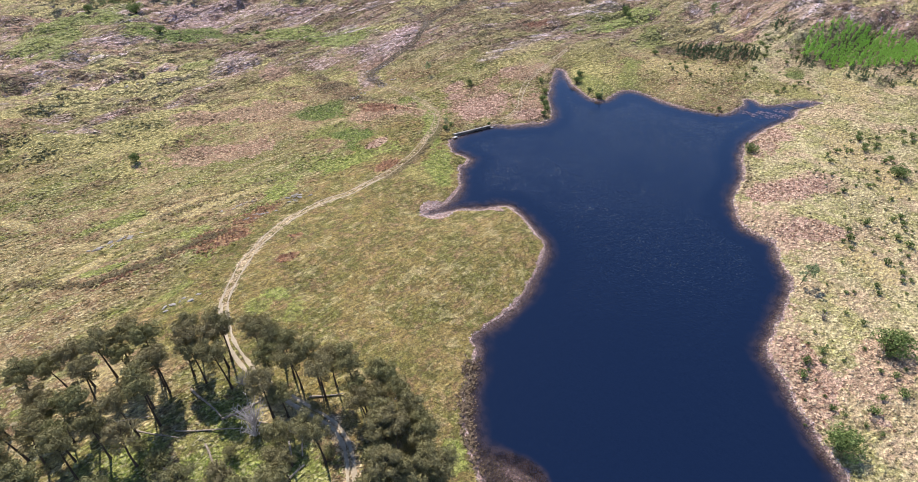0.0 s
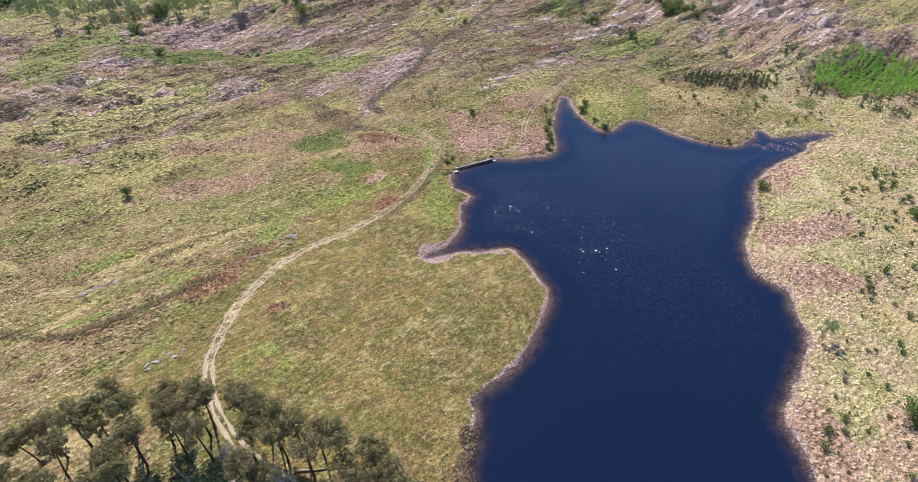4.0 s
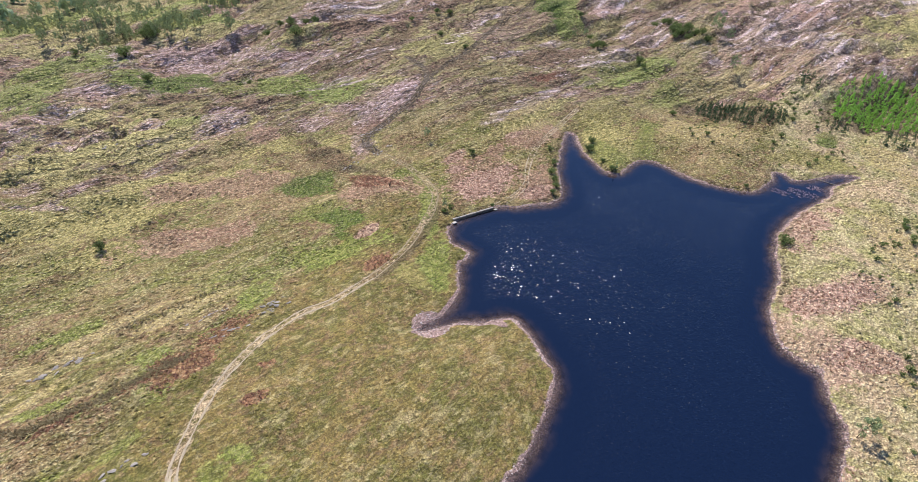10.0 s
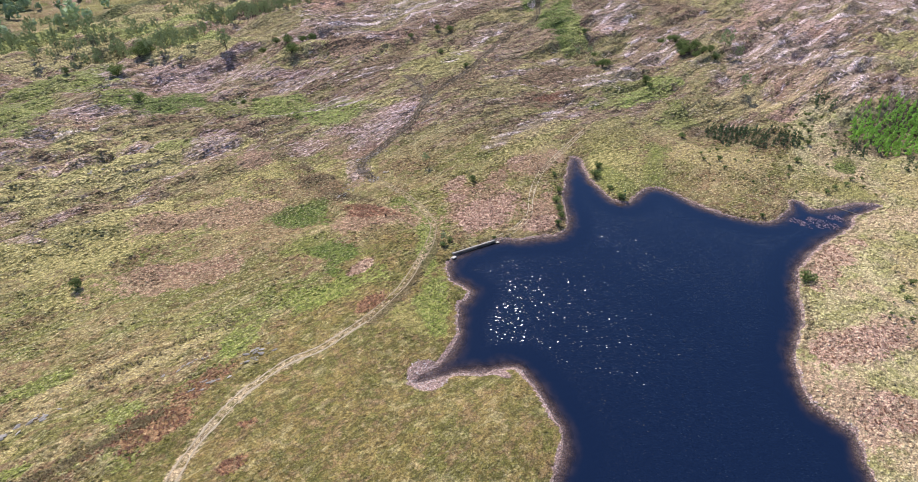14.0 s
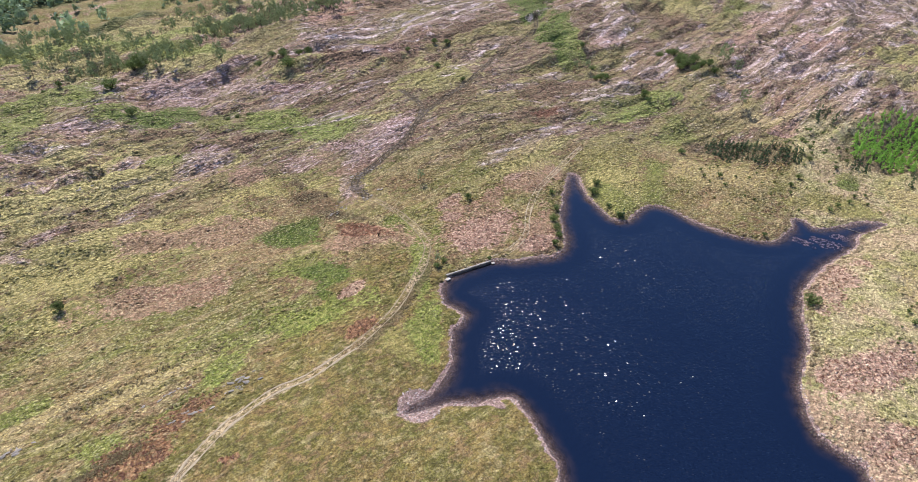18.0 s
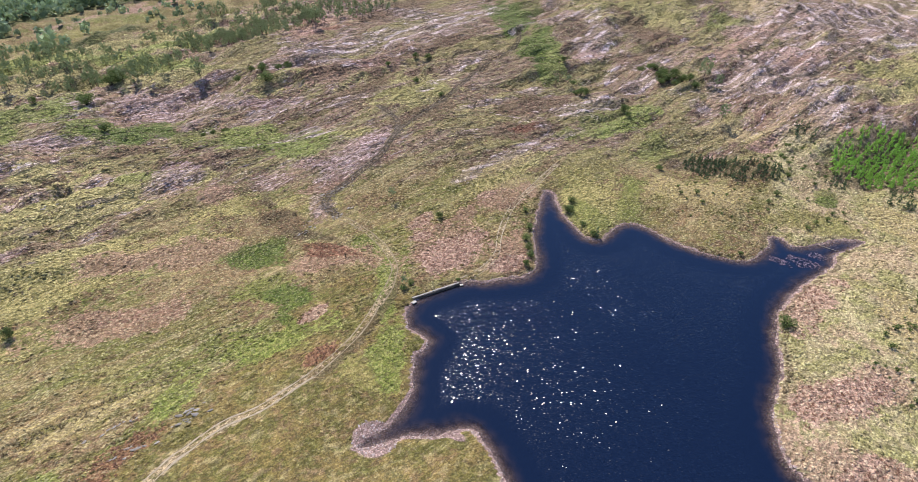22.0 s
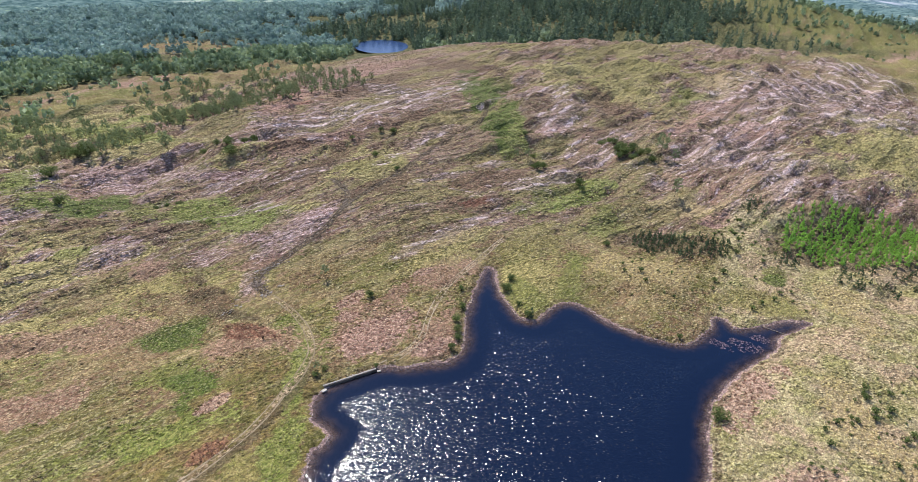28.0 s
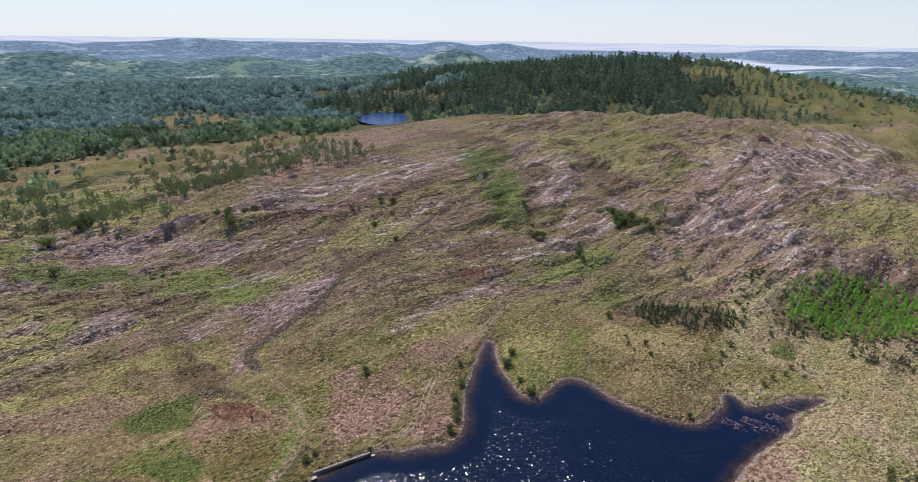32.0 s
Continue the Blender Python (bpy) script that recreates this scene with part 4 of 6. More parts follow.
def build_water():
    xs, ys = np.arange(-66, 56, 1.0), np.arange(0, 228, 1.0)
    x, y = np.meshgrid(xs, ys)
    d = shore_distance(x.ravel(), y.ravel())
    faces = grid_faces(*x.shape)
    faces = faces[(d[faces] < 1.5).any(1)]
    used = np.unique(faces)
    back = np.zeros(x.size, int)
    back[used] = np.arange(len(used))
    depth = np.clip(-d * 0.3, 0, 4.0)
    shoal = 1 - step(0.4, 1.1, np.hypot((x.ravel() + 1) / 9, (y.ravel() - 34) / 6))
    depth = depth * (1 - 0.9 * shoal)
    me = mesh_from("water", np.stack([x.ravel(), y.ravel(), 0 * d], 1)[used], back[faces], WATER)
    at = me.attributes.new("depth", "FLOAT", "POINT")
    at.data.foreach_set("value", depth[used].astype(np.float32))
    tagged(new("water", me), "dark blue rippled tarn with peat-brown shallows", "lake", kind="structure")
    a = np.linspace(0, 2 * math.pi, 48, endpoint=False)
    ring = np.stack([POND[0] + 80 * np.cos(a) * VIEW[0] - 47 * np.sin(a) * VIEW[1], POND[1] + 80 * np.cos(a) * VIEW[1] + 47 * np.sin(a) * VIEW[0], 0 * a - 43.2], 1)
    far = bpy.data.meshes.new("water")
    far.from_pydata(ring.tolist(), [], [list(range(48))])
    far.materials.append(POND_WATER)
    tagged(new("water", far), "small blue lake among conifer woods", "lake", kind="structure")


build_ground()
build_water()

# ---- makers of plants ----
def part(name, me, parent, label=""):
    ob = new(name, me)
    ob.parent = parent
    return tagged(ob, label) if label else ob


def thing(name, x, y, z, label, category, group="", turn=0.0, size=1.0, lean=(0.0, 0.0)):
    ob = new(name)
    ob.empty_display_size = 0.3
    ob.matrix_world = Matrix.LocRotScale((x, y, z), Euler((lean[0], lean[1], turn)), (size, size, size))
    return tagged(ob, label, category, group)


def leaf_quads(rng, clumps, count, size, ragged=0.7):
    """Leaf sprays as small bent quads over lumpy clumps (x, y, z, radius, flatness)."""
    clumps = np.array(clumps, float)
    area = clumps[:, 3] ** 2
    which = rng.choice(len(clumps), count, p=area / area.sum())
    d = rng.normal(size=(count, 3))
    d /= np.linalg.norm(d, axis=1)[:, None]
    r = clumps[which, 3] * (0.7 + 0.3 * rng.random(count) ** 0.5) * (0.85 + 0.3 * rng.random(count))
    p = clumps[which, :3] + d * r[:, None] * np.stack([np.ones(count), np.ones(count), clumps[which, 4]], 1)
    n = d + rng.normal(size=(count, 3)) * ragged
    n /= np.linalg.norm(n, axis=1)[:, None]
    a = np.cross(n, rng.normal(size=(count, 3)))
    a /= np.linalg.norm(a, axis=1)[:, None]
    b = np.cross(n, a)
    s = size * (0.6 + 0.8 * rng.random(count))[:, None]
    corners = np.stack([p - a * s * 0.5, p + b * s * 0.32 + n * s * 0.1, p + a * s * 0.5, p - b * s * 0.32 + n * s * 0.1], 1)
    return corners.reshape(-1, 3), np.arange(count * 4).reshape(-1, 4)


def tube(path, radii, sides=6):
    """Verts and faces of a tapered bent stem."""
    path = np.array(path, float)
    verts, faces = [], []
    for k, (p, r) in enumerate(zip(path, radii)):
        along = path[min(k + 1, len(path) - 1)] - path[max(k - 1, 0)]
        along = along / (np.linalg.norm(along) + 1e-9)
        u = np.cross(along, (0.31, 0.95, 0.05))
        u /= np.linalg.norm(u)
        v = np.cross(along, u)
        for i in range(sides):
            w = 2 * math.pi * i / sides
            verts.append(p + r * (math.cos(w) * u + math.sin(w) * v))
    for k in range(len(path) - 1):
        for i in range(sides):
            j = (i + 1) % sides
            faces.append((k * sides + i, k * sides + j, (k + 1) * sides + j, (k + 1) * sides + i))
    return np.array(verts), np.array(faces)


def join(pieces):
    verts, faces, base = [], [], 0
    for v, f in pieces:
        verts.append(v), faces.append(f + base)
        base += len(v)
    return np.concatenate(verts), np.concatenate(faces)


def stem_mesh(rng, height, radius, limbs, start, reach, material, bend=0.5, sides=6, rise=0.35):
    bx, by = rng.normal(0, bend, 2)
    hs = np.linspace(0, 1, 6)
    path = [(bx * h * h, by * h * h, -0.3 + (height + 0.3) * h) for h in hs]
    pieces = [tube(path, radius * (1 - 0.75 * hs) * np.where(hs == 0, 1.35, 1), sides)]
    tips = []
    for k in range(limbs):
        h = start + (0.97 - start) * (k + 0.5) / limbs
        w = k * 2.4 + rng.random() * 0.8
        base = np.array((bx * h * h, by * h * h, height * h))
        out = np.array((math.cos(w), math.sin(w), rise)) * reach * (1.15 - 0.5 * h) * (0.7 + 0.6 * rng.random())
        tip = base + out
        pieces.append(tube([base, base + out * 0.5 + (0, 0, 0.08 * reach), tip], np.array((0.4, 0.25, 0.1)) * radius * (1.2 - 0.6 * h), 4))
        tips.append(tip)
    v, f = join(pieces)
    return mesh_from("trunk", v, f, material), tips, np.array((bx, by, height))


def make_pine(seed):
    """Tall bare-stemmed pine with a flat, broken crown."""
    rng = np.random.default_rng(seed)
    height = 10.4 + rng.random() * 1.5
    trunk, tips, top = stem_mesh(rng, height, 0.2, 13, 0.62, 1.95, BARK, 0.7, 6, 0.5)
    clumps = []
    for t in tips:
        clumps.append((t[0], t[1], t[2] + 0.2, 0.6 + 0.45 * rng.random(), 0.5))
        clumps.append((t[0] * 0.6 + rng.normal(0, 0.3), t[1] * 0.6 + rng.normal(0, 0.3), t[2] + 0.1 + 0.4 * rng.random(), 0.4 + 0.4 * rng.random(), 0.55))
    clumps += [(top[0] + rng.normal(0, 0.9), top[1] + rng.normal(0, 0.9), top[2] - rng.random() * 1.4, 0.7 + 0.5 * rng.random(), 0.55) for _ in range(7)]
    v, f = leaf_quads(rng, clumps, 4600, 0.25, 0.3)
    return trunk, mesh_from("crown", v, f, PINE_LEAF, False)


def make_bush(seed, material, count=650, spray=0.3, wide=1.0):
    """Round many-stemmed shrub, one metre high before it is scaled."""
    rng = np.random.default_rng(seed)
    pieces, clumps = [], []
    for k in range(7):
        w, r = k * 2.4, 0.15 + 0.3 * rng.random()
        tip = (math.cos(w) * r * wide, math.sin(w) * r * wide, 0.45 + 0.4 * rng.random())
        pieces.append(tube([(0.03 * math.cos(w), 0.03 * math.sin(w), -0.08), (tip[0] * 0.5, tip[1] * 0.5, tip[2] * 0.6), tip], (0.03, 0.02, 0.008), 4))
        clumps.append((tip[0] * 1.15, tip[1] * 1.15, tip[2] * 0.8, 0.2 + 0.12 * rng.random(), 0.8))
    clumps += [(rng.normal(0, 0.15) * wide, rng.normal(0, 0.15) * wide, 0.3 + 0.45 * rng.random(), 0.26, 0.9) for _ in range(5)]
    v, f = leaf_quads(rng, clumps, count, spray / 3.0)
    v[:, 2] = np.maximum(v[:, 2], 0.01)
    return mesh_from("stem", *join(pieces), BARK), mesh_from("foliage", v, f, material, False)


def make_conifer(seed, material, height=4.5, spread_low=1.1, count=420, spray=0.3):
    """Young conifer with whorls of drooping sprays."""
    rng = np.random.default_rng(seed)
    hs = np.linspace(0, 1, 4)
    trunk = mesh_from("trunk", *tube([(0, 0, -0.2 + (height + 0.2) * h) for h in hs], 0.07 * (1 - 0.9 * hs) * height / 4, 5), BARK)
    clumps = []
    for k in range(int(height * 9)):
        h = 0.08 + 0.9 * rng.random()
        r = spread_low * (1 - h) ** 0.8 * (0.65 + 0.6 * rng.random())
        w = rng.random() * 6.28
        clumps.append((math.cos(w) * r * 0.75, math.sin(w) * r * 0.75, height * h - r * 0.15, 0.14 + 0.22 * (1 - h), 0.6))
    clumps.append((0, 0, height * 0.97, 0.14, 1.6))
    v, f = leaf_quads(rng, clumps, count, spray, 0.4)
    return trunk, mesh_from("crown", v, f, material, False)


def make_birch(seed, leaves=900, material=None):
    """Slender, thin-crowned birch, a metre high before it is scaled."""
    rng = np.random.default_rng(seed)
    trunk, tips, top = stem_mesh(rng, 1.0, 0.016, 12, 0.25, 0.24, BARK, 0.06, 5, 0.9)
    clumps = [(t[0], t[1], t[2], 0.06 + 0.05 * rng.random(), 1.1) for t in tips] + [(top[0], top[1], 0.97, 0.07, 1.3)]
    v, f = leaf_quads(rng, clumps, leaves, 0.05, 0.5)
    return trunk, mesh_from("crown", v, f, material or BIRCH_LEAF, False)


def make_dead(seed, limbs=26, material=None):
    """Leafless twiggy shrub or tree, a metre high before it is scaled."""
    rng = np.random.default_rng(seed)
    pieces = []
    for k in range(limbs):
        w, r, h = k * 2.4, 0.1 + 0.42 * rng.random(), 0.35 + 0.6 * rng.random()
        tip = np.array((math.cos(w) * r, math.sin(w) * r, h))
        mid = tip * (0.45, 0.45, 0.5)
        pieces.append(tube([(0, 0, -0.05), mid, tip], (0.016, 0.009, 0.003), 4))
        for _ in range(3):
            q = mid + (tip - mid) * rng.random()
            pieces.append(tube([q, q + rng.normal(0, 0.09, 3) + (0, 0, 0.07)], (0.008, 0.003), 3))
    quads = join([(v, f) for v, f in pieces])
    return mesh_from("twig_crown", *quads, material or DEAD_TWIG)


def place(kind, meshes, names, x, y, label, category, group, size=1.0, turn=None, lean=0.0, rng=random):
    ob = thing(kind, x, y, ground_z(x, y) - 0.02, label, category, group, rng.random() * 6.28 if turn is None else turn, size, (rng.uniform(-lean, lean), rng.uniform(-lean, lean)))
    for me, nm in zip(meshes, names):
        part(nm, me, ob)
    return ob


def fill(polygon, count, gap, seed):
    """Places inside a plan outline, kept apart from one another."""
    rng = random.Random(seed)
    p = np.array(polygon, float)
    lo, hi = p.min(0), p.max(0)
    got = []
    for _ in range(count * 60):
        q = (rng.uniform(lo[0], hi[0]), rng.uniform(lo[1], hi[1]))
        if inside(np.array([q[0]]), np.array([q[1]]), p)[0] and all((q[0] - a) ** 2 + (q[1] - b) ** 2 > gap * gap for a, b in got):
            got.append(q)
            if len(got) == count:
                break
    return got


# ---- the pine wood beside the tarn ----
PINES_BACK = [(-52, 31), (-46, 27), (-63, 28), (-40, 25), (-57, 29), (-77, 11), (-75, 14), (-73, 17), (-71, 19), (-68, 17), (-67, 21), (-63, 20), (-61, 19), (-60, 24), (-57, 23), (-56, 27), (-53, 24), (-48, 32), (-45, 31), (-42, 31), (-40, 33), (-36, 33), (-32, 34), (-29, 36), (-26, 35), (-78, 6), (-73, 6), (-71, 11), (-62, 15), (-58, 14), (-43, 24), (-37, 30)]
PINES_MID = [(-28, 31), (-26, 32), (-23, 33), (-23, 29), (-20, 31), (-71, 4), (-68, 6), (-64, 7), (-65, 3), (-60, 6), (-59, 11), (-30, 20), (-27, 29.5), (-22, 25), (-19, 27), (-17, 31), (-16, 28), (-68, 1), (-56, 7), (-61, 1), (-59, -2), (-34, 18)]
PINES_FRONT = [(-19.2, 21.6), (-20, 24), (-17, 23), (-15, 27), (-13, 24), (-10, 23), (-62, -4), (-55, -3), (-52, -1), (-38, 9), (-35, 9), (-31, 14), (-30, 10), (-16, 19), (-14, 21), (-13, 18), (-11, 19), (-17, 15), (-18, 18), (-40, 4), (-37, 5), (-66, -5), (-72, 0), (-78, 1), (-24, 8), (-14, 13), (-19, 10)]
PINE_KINDS = [make_pine(100 + k) for k in range(6)]
for k, (px, py) in enumerate(PINES_BACK + PINES_MID + PINES_FRONT):
    rr = random.Random(500 + k)
    px, py = px + rr.uniform(-0.7, 0.7), py + rr.uniform(-0.7, 0.7)
    place("pine_tree", PINE_KINDS[k % 6], ("trunk", "crown"), px, py, "tall bare-stemmed pine with a dark ragged crown on rough grass", "tree", "pines of the wood by the tarn", rr.uniform(0.86, 1.06), None, 0.07, rr)

# undergrowth and dead trees of the wood
UNDER = [(-52, 8.5, 4.2), (-57, 9, 2.2), (-44, 15, 2.6), (-30, 22, 2.4), (-22, 20, 2.8), (-16, 24, 3.0), (-12, 20, 2.6), (-18, 28, 2.8), (-14, 30, 2.2), (-24, 30, 2.4), (-66, 8, 2.4), (-70, 16, 2.0), (-37, 28, 2.0), (-10, 26, 2.6), (-8, 22, 2.2), (-24, 36, 3.2), (-20, 34, 3.6), (-17, 31, 3.8), (-15, 28.5, 3.4), (-13, 26, 3.6), (-19, 30, 3.2), (-22, 33, 3.0), (-12, 23, 3.4), (-26, 38, 2.6)]
DARK_BUSH = [make_bush(s, PINE_LEAF, 1600, 0.21) for s in (31, 32)]
for k, (bx, by, h) in enumerate(UNDER):
    place("shrub", DARK_BUSH[k % 2], ("stem", "foliage"), bx, by, "low dark evergreen shrub under the pines", "shrub", "undergrowth of the wood", h)
SILVER_TREE = [make_dead(41, 40, SILVER), make_dead(42, 34, SILVER)]
for k, (bx, by, h) in enumerate([(-44.5, 21, 6.5), (-43, 19.5, 4.5), (-26, 33, 5.0), (-51, 26, 4.0)]):
    ob = thing("dead_tree", bx, by, ground_z(bx, by), "silver-grey dead tree with bare twigs among the pines", "dead tree", "", k * 1.3, h)
    part("twig_crown", SILVER_TREE[k % 2], ob)


def log_mesh(seed, length, radius):
    rng = np.random.default_rng(seed)
    path = [(-length / 2 + length * u, 0.12 * math.sin(u * 5 + seed), radius * 0.7 + 0.03 * rng.random()) for u in np.linspace(0, 1, 7)]
    pieces = [tube(path, radius * np.linspace(1.15, 0.6, 7), 8)]
    for _ in range(5):
        u = 0.25 + 0.7 * rng.random()
        q = np.array((-length / 2 + length * u, 0, radius))
        pieces.append(tube([q, q + rng.normal(0, 0.5, 3) * (1, 1, 0.3) + (0.2, 0, 0.3)], (0.05, 0.015), 4))
    return mesh_from("log", *join(pieces), LOG)


LOGS = [(-50, 16.5, 11, 28), (-42, 22, 10, 8), (-38, 21.5, 9, -38), (-36, 23, 8, -50), (-37, 31, 6, 35), (-48, 22, 7, 60), (-57, 12, 8, 15), (-54, 20, 9, -12), (-33, 16, 6, 80), (-63, 12, 7, 40), (-46, 13, 7, -25), (-52, 8.5, 6, 5)]
for k, (lx, ly, length, turn) in enumerate(LOGS):
    ob = new("fallen_log", log_mesh(60 + k, length, 0.14 + 0.04 * (k % 3)))
    ob.matrix_world = pose(lx, ly, ground_z(lx, ly) + 0.05, 0, 0, turn)
    tagged(ob, "fallen pale tree trunk lying on the grass under pines", "log", "fallen logs of the wood")

# ---- bushes, birches and young trees on the moor ----
GREEN_BUSH = [make_bush(s, BUSH_LEAF, 1900, 0.19) for s in (11, 12, 13)]
SHORE_BUSHES = [(56.5, 89.5, 6.5), (46.8, 62.6, 5.5), (27.6, 168.4, 3.6), (68.5, 170.2, 4.5), (-149, 80, 3.2)]
MOOR_BUSHES = [(-31, 337, 5), (-24, 338, 5.5), (-22, 331, 4), (-38, 348, 4), (-16, 336, 4), (-42, 352, 4.5), (-29, 331, 4), (-60, 302, 3.5), (-66, 306, 3), (-72, 322, 3), (-83, 338, 3), (-36, 286, 2.5), (-259, 183, 4.5), (-39, 291.5, 4.2), (-34.7, 345, 4.5), (-27, 335, 6), (-19.4, 335.5, 4.5), (-12.5, 332, 4), (-30, 340, 5), (-62, 298.5, 4.5), (-225, 257, 6.5)]
MOOR_BUSHES += [(-229.5, 272, 4.5), (-225, 275.5, 5), (-232, 262, 4), (-305, 205, 8), (-313, 231, 9), (-312, 225.6, 8), (-318, 236, 7), (-212, 204.6, 2.6), (-205, 206, 3), (-215.4, 201.7, 2.4), (-73.3, 171.4, 2.5), (-140, 274, 3), (-171, 296, 3), (-165, 316, 3.5), (-158, 318, 3.5), (-14.8, 240.6, 2.5), (-325, 190, 4), (-345, 192, 5), (-240, 262, 4), (-235, 266, 4.5), (-247, 258, 4), (-120, 262, 2.5)]
BANK_BUSHES = [(-37.6, 196.6, 3.4), (-26.6, 186.4, 2.2), (-40.2, 166.5, 2.2), (-44.5, 174, 2.4), (-40, 161.8, 2.2), (-46, 181, 2.2), (-38.2, 202.6, 2.6), (-54.6, 146.6, 1.4), (-42.3, 170, 2.4), (-31, 190.6, 1.8), (-50.4, 189.5, 2), (-65.4, 138.8, 1.6), (-66, 136, 1.8), (16, 196.3, 1.6)]
for k, (bx, by, h) in enumerate(SHORE_BUSHES):
    place("bush", GREEN_BUSH[k % 3], ("stem", "foliage"), bx, by, "large rounded green willow bush standing in dry grass", "bush", "bushes on the moor", h)
for k, (bx, by, h) in enumerate(MOOR_BUSHES):
    place("bush", GREEN_BUSH[k % 3], ("stem", "foliage"), bx, by, "green bush on the brown heather moor", "bush", "bushes on the moor", h)
for k, (bx, by, h) in enumerate(BANK_BUSHES):
    place("bush", GREEN_BUSH[k % 3], ("stem", "foliage"), bx, by, "small dark bush on the bank of the tarn", "bush", "bushes on the bank", h)
fir = make_conifer(77, SPRUCE_LEAF, 4.0, 1.0, 1300, 0.18)
place("fir_tree", fir, ("trunk", "crown"), -25.4, 186.6, "small dark conical fir at the water's edge", "tree", "", 0.9)

THIN = [make_birch(s) for s in (21, 22, 23, 24)]
LONE_BIRCHES = [(41.6, 105.8, 6), (-271, 253, 11), (-10, 339.7, 11), (2.6, 296, 8), (-248, 330, 11), (-93, 174, 4.5), (-2.5, 336, 7), (-80, 317, 5), (-72.5, 315, 5), (-268, 250, 8), (-66.5, 137.5, 3)]
for k, (bx, by, h) in enumerate(LONE_BIRCHES):
    place("birch_tree", THIN[k % 4], ("trunk", "crown"), bx, by, "slender thin-leaved birch standing alone on the moor", "tree", "birches on the moor", h, None, 0.08)
place("shrub", DARK_BUSH[0], ("stem", "foliage"), -81, 26.5, "small dark gorse-like shrub alone on open grass", "shrub", "", 3.6)
for k, (bx, by, h) in enumerate([(45.6, 95, 2.4), (52, 70, 1.6), (-89, 141.5, 1.8)]):
    ob = thing("bare_shrub", bx, by, ground_z(bx, by), "dark leafless shrub on open grass", "shrub", "", k * 2.0, h)
    part("twig_crown", make_dead(80 + k, 34, BARK if k == 2 else DEAD_TWIG), ob)

BIRCH_PLOTS = [
    ([(-455, 215), (-368, 205), (-330, 222), (-290, 232), (-300, 262), (-385, 275), (-460, 262)], 100, 4.0, 8.5),
    ([(-335, 272), (-300, 270), (-262, 305), (-250, 345), (-290, 372), (-330, 330)], 100, 3.0, 8.0),
    ([(-300, 372), (-262, 330), (-225, 360), (-235, 420), (-300, 440)], 55, 4.5, 8.0),
    ([(-400, 290), (-340, 285), (-330, 320), (-300, 380), (-310, 440), (-360, 440), (-390, 370)], 45, 6.0, 9.0)]
for number, (plot, count, gap, h) in enumerate(BIRCH_PLOTS):
    rr = random.Random(900 + number)
    for bx, by in fill(plot, count, gap, 70 + number):
        place("birch_tree", THIN[rr.randrange(4)], ("trunk", "crown"), bx, by, "young grey-green birch among heather and cut branches", "tree", "birches on the hillside", h * rr.uniform(0.55, 1.25), None, 0.06, rr)

SPRUCES = [make_conifer(s, SPRUCE_LEAF, 4.4, 1.5, 1500, 0.2) for s in (51, 52, 53)]
LARCHES = [make_conifer(s, BRIGHT_LEAF, 4.2, 1.35, 1300, 0.26) for s in (61, 62, 63)]
SPRUCE_PLOT = [(-8, 250), (-4, 262), (8, 259), (26, 258), (27, 247), (7, 240), (-3, 242)]
LARCH_PLOT = [(44, 263), (46, 290), (57, 300), (78, 313), (90, 303), (100, 285), (86, 268), (69, 262), (56, 262)]
rr = random.Random(33)
for bx, by in fill(SPRUCE_PLOT, 95, 1.5, 3):
    place("spruce_tree", SPRUCES[rr.randrange(3)], ("trunk", "crown"), bx, by, "young dark green spruce in a small planted clump", "tree", "spruce clump", rr.uniform(0.4, 0.8), None, 0.04, rr)
for bx, by in fill(LARCH_PLOT, 230, 2.5, 4):
    place("larch_tree", LARCHES[rr.randrange(3)], ("trunk", "crown"), bx, by, "bright green young larch in a dense plantation", "tree", "larch plantation", rr.uniform(0.6, 1.15), None, 0.04, rr)
SPRUCE_EDGE = [[(54, 250), (60, 258), (84, 264), (84, 252), (70, 243), (58, 246)], [(28, 286), (30, 296), (40, 294), (37, 284)], [(40, 256), (46, 262), (50, 258), (44, 250)], [(80, 240), (88, 255), (105, 262), (100, 238)]]
for number, plot in enumerate(SPRUCE_EDGE):
    for bx, by in fill(plot, (26, 12, 8, 22)[number], 1.8, 80 + number):
        place("spruce_tree", SPRUCES[rr.randrange(3)], ("trunk", "crown"), bx, by, "dark spruce sapling at the plantation's edge", "tree", "spruces by the plantation", rr.uniform(0.35, 0.85), None, 0.05, rr)

